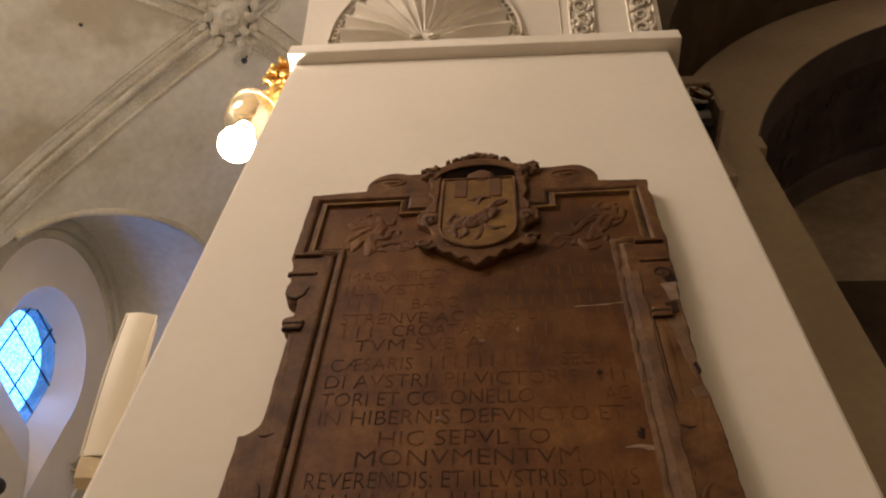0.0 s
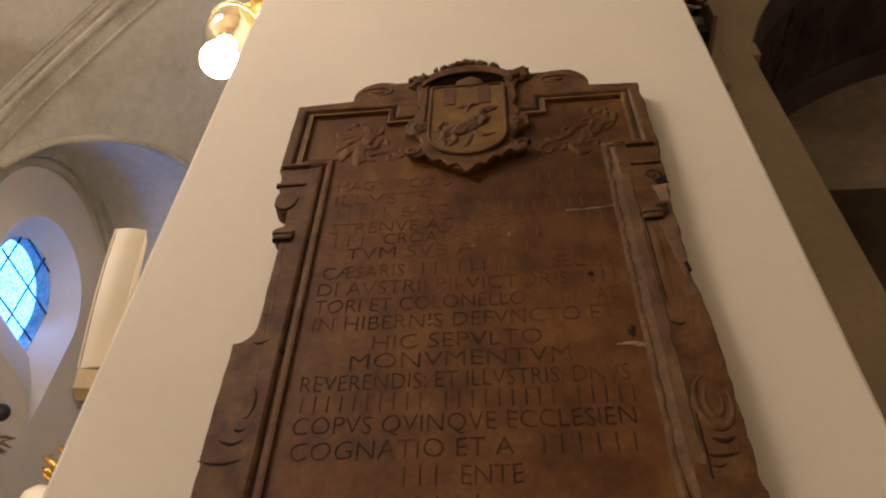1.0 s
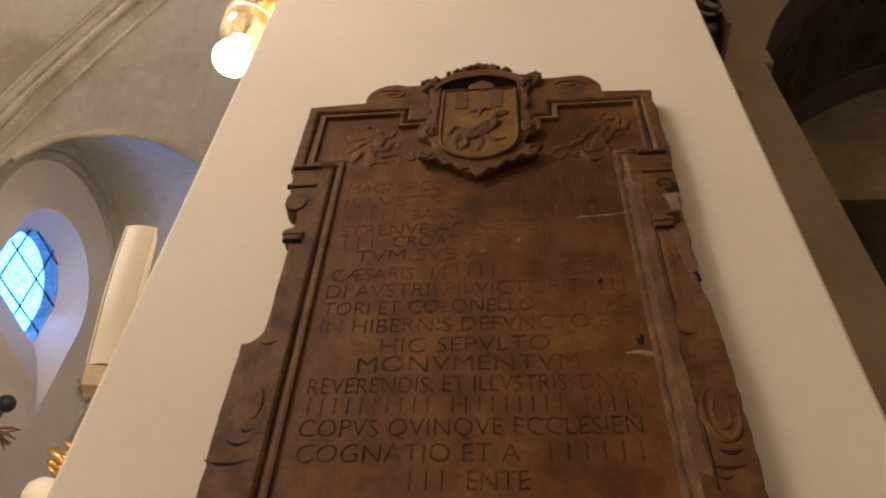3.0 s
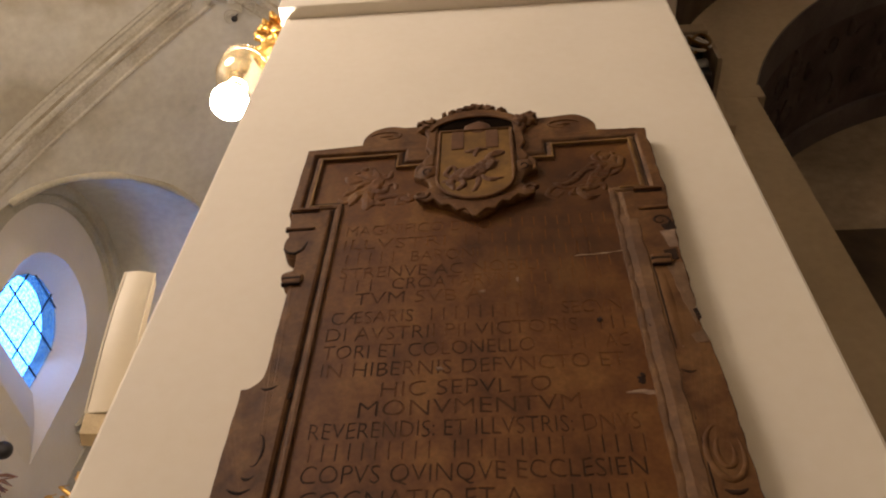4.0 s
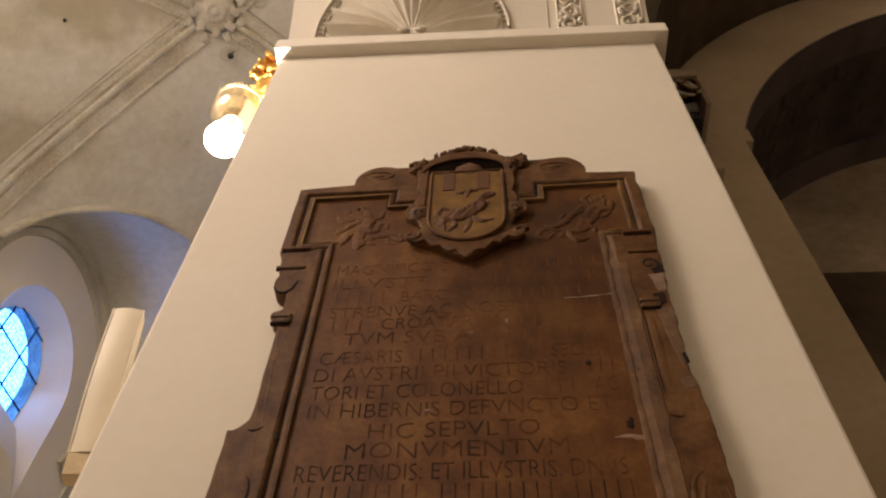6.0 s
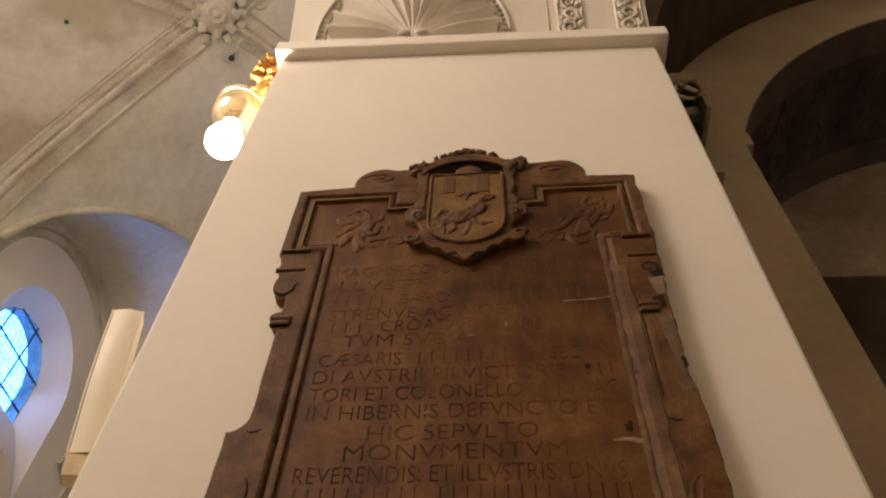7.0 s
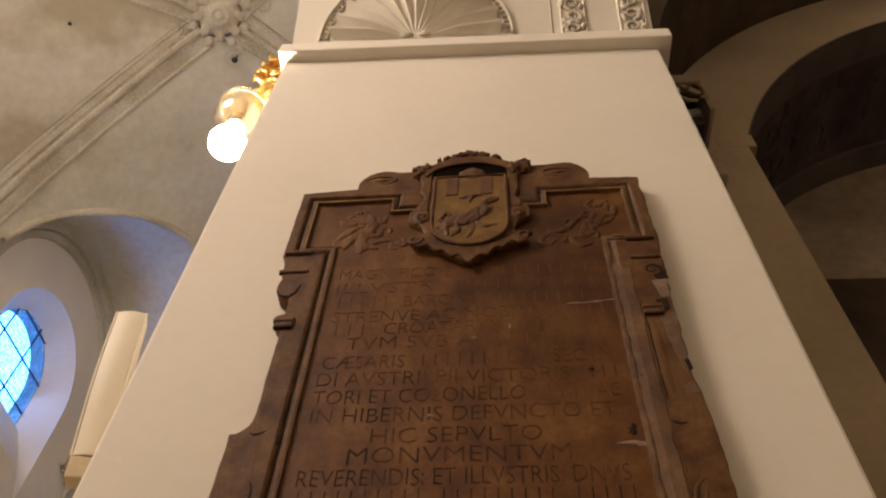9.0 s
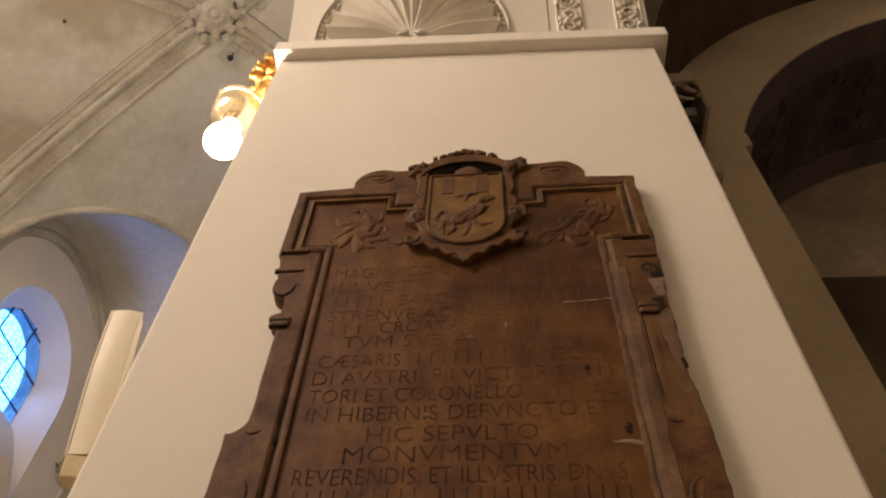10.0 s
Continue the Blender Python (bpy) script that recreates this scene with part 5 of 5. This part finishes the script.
rampant = [chain([(0.005, 0.086), (0.022, 0.015), (0.001, -0.049), (-0.009, -0.129)], 0.024), chain([(-0.003, -0.017), (0.038, -0.047), (0.058, -0.021)], 0.013), chain([(-0.009, -0.129), (0.042, -0.085), (0.097, -0.071), (0.141, -0.1), (0.13, -0.06)], 0.011),
           chain([(-0.087, -0.046), (-0.057, -0.012), (-0.017, 0.018)], 0.014), chain([(-0.06, -0.10), (-0.04, -0.05), (0.0, -0.02)], 0.017), chain([(-0.05, 0.06), (-0.02, 0.05), (0.01, 0.03)], 0.012), chain([(0.09, -0.075), (0.10, -0.11), (0.125, -0.115)], 0.008)]
rampant += [chain([(0.03, 0.04), (0.06, 0.05), (0.065, 0.085)], 0.011), chain([(-0.02, -0.07), (0.02, -0.10), (0.05, -0.115)], 0.010), chain([(-0.04, 0.03), (-0.075, 0.03), (-0.09, 0.06)], 0.011), chain([(0.04, -0.02), (0.075, 0.0), (0.085, -0.03)], 0.009), chain([(-0.05, -0.08), (-0.085, -0.09), (-0.10, -0.07)], 0.009)]
rampant += [[(x, z, r)] for x, z, r in ((0.008, 0.05, 0.020), (-0.033, 0.10, 0.014), (0.037, 0.055, 0.013), (-0.005, 0.105, 0.012), (-0.06, 0.075, 0.010))]
low_relief("leaf_relief", -0.35, 3.915, 0.165, 0.160, rampant, 0.0422, 0.0095, STONE, 4)

# coat of arms
SX = 0.003
cart_half = [(0.172, 4.20), (0.150, 4.12), (0.166, 4.06), (0.208, 4.00), (0.210, 3.95), (0.165, 3.915), (0.150, 3.875), (0.180, 3.845), (0.187, 3.815), (0.150, 3.800), (0.105, 3.775), (0.075, 3.760), (0.045, 3.728), (0.0, 3.703)]
cart_loop = [(SX + x, z) for x, z in cart_half] + [(SX - x, z) for x, z in cart_half[-2::-1]] + arc_pts(SX, 4.20, 0.172, 0.115, 176, 4, 14)
plate("cartouche", [cart_loop], 0.032, 0.006, 0.068, STONE_FRAME)
shield_half = [(0.128, 4.225), (0.130, 3.93)] + arc_pts(0.0, 3.925, 0.130, 0.125, 0, -90, 10)
shield = [(SX + x, z) for x, z in shield_half] + [(SX - x, z) for x, z in shield_half[-2::-1]]
plate("shield", [shield], 0.012, 0.004, 0.078, GILT_WORN, tablet, "ochre gilded heraldic shield")
for i in (0, 2):
    x0 = SX - 0.086 + 0.062 * i
    plate("stripe", [[(x0, 4.218), (x0 + 0.043, 4.218), (x0 + 0.043, 4.100), (x0, 4.100)]], 0.004, 0.001, 0.0812, SHIELD_RED, tablet, "faded red stripe")
bm = bmesh.new()
rim_path = [(x, -0.078, z) for x, z in shield] + [(shield[0][0], -0.078, shield[0][1])]
tube(bm, rim_path, 0.0065, 6)
carve("shield_rim", bm, STONE_FRAME, smooth=True)
# worn charge on the shield: low carved lumps
charge = [chain([(-0.075, -0.030), (-0.03, -0.012), (0.02, 0.0)], 0.036), chain([(0.005, 0.0), (0.03, 0.03), (0.05, 0.075)], 0.027), chain([(0.035, 0.07), (0.065, 0.095), (0.098, 0.108)], 0.017), chain([(0.05, 0.06), (0.075, 0.055)], 0.009),
          chain([(-0.07, -0.03), (-0.09, -0.06), (-0.075, -0.10)], 0.012), chain([(-0.065, -0.04), (-0.045, -0.07), (-0.06, -0.102)], 0.010), chain([(0.005, -0.02), (0.012, -0.06), (-0.008, -0.107)], 0.011), chain([(0.02, -0.025), (0.05, -0.05), (0.095, -0.043)], 0.010),
          chain([(-0.08, -0.03), (-0.105, 0.0), (-0.078, 0.035), (-0.062, 0.018)], 0.009), chain([(-0.085, -0.035), (-0.110, -0.050)], 0.009),
          chain([(0.0, 0.105), (-0.008, 0.135), (-0.042, 0.136)], 0.009), chain([(0.0, 0.105), (0.012, 0.14), (0.042, 0.141)], 0.009), chain([(0.0, 0.11), (0.002, 0.155)], 0.010)]
low_relief("charge_relief", SX, 3.965, 0.122, 0.165, charge, 0.0775, 0.015, SHIELD_RED, 3)
# hood over the shield; a near-black plate paints shadow in the deep hollow below
hood = worn(arc_pts(SX, 4.215, 0.196, 0.160, 168, 12, 30), 0.005, 9.0) + arc_pts(SX, 4.215, 0.158, 0.104, 14, 166, 24)
plate("hood", [hood], 0.03, 0.009, 0.074, STONE_FRAME)
bm = bmesh.new()
tube(bm, [(x, -0.0745, z) for x, z in arc_pts(SX, 4.215, 0.166, 0.112, 168, 12, 30)], 0.007, 8, 0.7)
carve("hood_lip", bm, STONE_FRAME, smooth=True)
plate("hollow", [arc_pts(SX, 4.220, 0.158, 0.102, 180, 0, 16)], 0.006, 0, 0.0695, HOLLOW_SHADE)
bm = bmesh.new()
blob(bm, (SX + 0.008, -0.071, 4.240), (0.052, 0.011, 0.052), 2, 0.15)
carve("shield_head", bm, SHIELD_RED, smooth=True)
rnd = random.Random(21)
for dx, dz, sx, sz in ((-0.052, 0.0, 0.028, 0.016), (-0.025, 0.012, 0.022, 0.018), (0.0, 0.016, 0.026, 0.020), (0.028, 0.013, 0.022, 0.017), (0.052, 0.002, 0.026, 0.015), (-0.118, -0.022, 0.009, 0.013), (0.10, -0.016, 0.020, 0.009), (-0.085, -0.012, 0.016, 0.009)):
    bm = bmesh.new()
    blob(bm, (SX + dx, -0.060, 4.384 + dz), (sx, 0.020, sz), 7 + dx * 100, 0.6, 3)
    carve("crest_leaf", bm, STONE_FRAME, smooth=True)
for s in (-1, 1):
    for i in range(10):
        bm = bmesh.new()
        blob(bm, (SX + s * rnd.uniform(0.155, 0.210), -0.062, rnd.uniform(4.265, 4.325)), (rnd.uniform(0.016, 0.030), 0.017, rnd.uniform(0.012, 0.024)), i + 9 * s, 0.7, 3)
        carve("crest_knot", bm, STONE_FRAME, smooth=True)
for s in (-1, 1):
    bm = bmesh.new()
    blob(bm, (SX + s * 0.163, -0.062, 3.975), (0.038, 0.016, 0.044), 4 + s, 0.15, 3)
    carve("cartouche_ear", bm, STONE_FRAME, smooth=True)
    bm = bmesh.new()
    tube(bm, spiral(SX + s * 0.163, 3.972, 0.020, 0.005, 0.9 * s, -1.9, -0.0775, 24), lambda k: 0.0035 * math.sin(0.5 + 2.4 * k), 6, 0.6)
    carve("ear_cut", bm, CUT, smooth=True)
    strap = [(0.136, 4.262), (0.168, 4.275), (0.186, 4.235), (0.172, 4.190), (0.178, 4.130), (0.160, 4.085), (0.186, 4.035), (0.180, 4.005), (0.142, 4.005)]
    strap = [(SX + s * x, z) for x, z in strap][::-s]
    plate("cartouche_strap", [worn(strap + strap[:1], 0.003, 4.0 + s, 0.012)], 0.024, 0.007, 0.0725, STONE_FRAME)

lip_half = [(0.196, 3.842), (0.194, 3.815), (0.160, 3.794), (0.138, 3.808), (0.112, 3.772), (0.088, 3.778), (0.062, 3.736), (0.036, 3.744), (0.012, 3.712), (0.0, 3.700)]
lip_top = [(-0.150, 3.838), (-0.09, 3.806), (0.0, 3.796), (0.09, 3.806), (0.150, 3.838)]
lip = [(SX + x, z) for x, z in lip_half] + [(SX - x, z) for x, z in lip_half[-2::-1]] + [(SX + x, z) for x, z in lip_top]
plate("cartouche_lip", [worn(lip + lip[:1], 0.005, 3.0, 0.012)], 0.016, 0.004, 0.075, STONE_FRAME)
for s in (-1, 1):
    bm = bmesh.new()
    tube(bm, spiral(SX + s * 0.180, 3.836, 0.024, 0.006, 1.2 * s, 0.4, -0.070, 26), lambda k: 0.010 - 0.004 * k, 8)
    carve("lip_curl", bm, STONE_FRAME, smooth=True)

# damage
for u0, u1, z, r in ((0.29, 0.53, 3.487, 0.0034), (0.02, 0.16, 3.760, 0.0022), (-0.10, 0.10, 3.812, 0.0026)):
    bm = bmesh.new()
    y = -0.0425 if z != 3.812 else -0.069
    tube(bm, [(u0 + (u1 - u0) * k, y, z + 0.014 * noise.noise(Vector((u0 * 9, k * 5, z)))) for k in [i / 24 for i in range(25)]], lambda k: r * (0.25 + 1.2 * abs(noise.noise(Vector((k * 9, u0, z))))), 6, 0.35)
    carve("crack", bm, CRACK, label="pale crack in the marble")
for i, (u, z, r) in enumerate(((0.405, 3.005, 0.011), (0.409, 3.020, 0.007), (0.468, 3.19, 0.013), (0.486, 3.165, 0.008), (-0.468, 3.0, 0.012), (-0.474, 2.985, 0.008), (0.478, 3.06, 0.007), (0.468, 3.02, 0.006), (0.33, 3.215, 0.007), (0.50, 2.99, 0.005))):
    bm = bmesh.new()
    blob(bm, (u, -0.042 if abs(u) < 0.43 else -0.0525, z), (r, 0.0016, r * 1.2), i + 51, 0.6, 3)
    carve("chip", bm, CUT, label="dark chipped hole in the marble", smooth=True)
for i, (u, z, sx, sz) in enumerate(((0.41, 2.968, 0.040, 0.005), (0.44, 2.962, 0.026, 0.006), (0.02, 3.35, 0.008, 0.006), (-0.09, 3.068, 0.008, 0.006), (0.12, 3.39, 0.004, 0.012), (0.505, 3.30, 0.008, 0.03), (0.52, 3.12, 0.010, 0.02))):
    bm = bmesh.new()
    blob(bm, (u, -0.042 if abs(u) < 0.45 else -0.0545, z), (sx, 0.0012, sz), i + 71, 0.9, 3)
    carve("scuff", bm, SCAR, label="pale scuff on the marble", smooth=True)
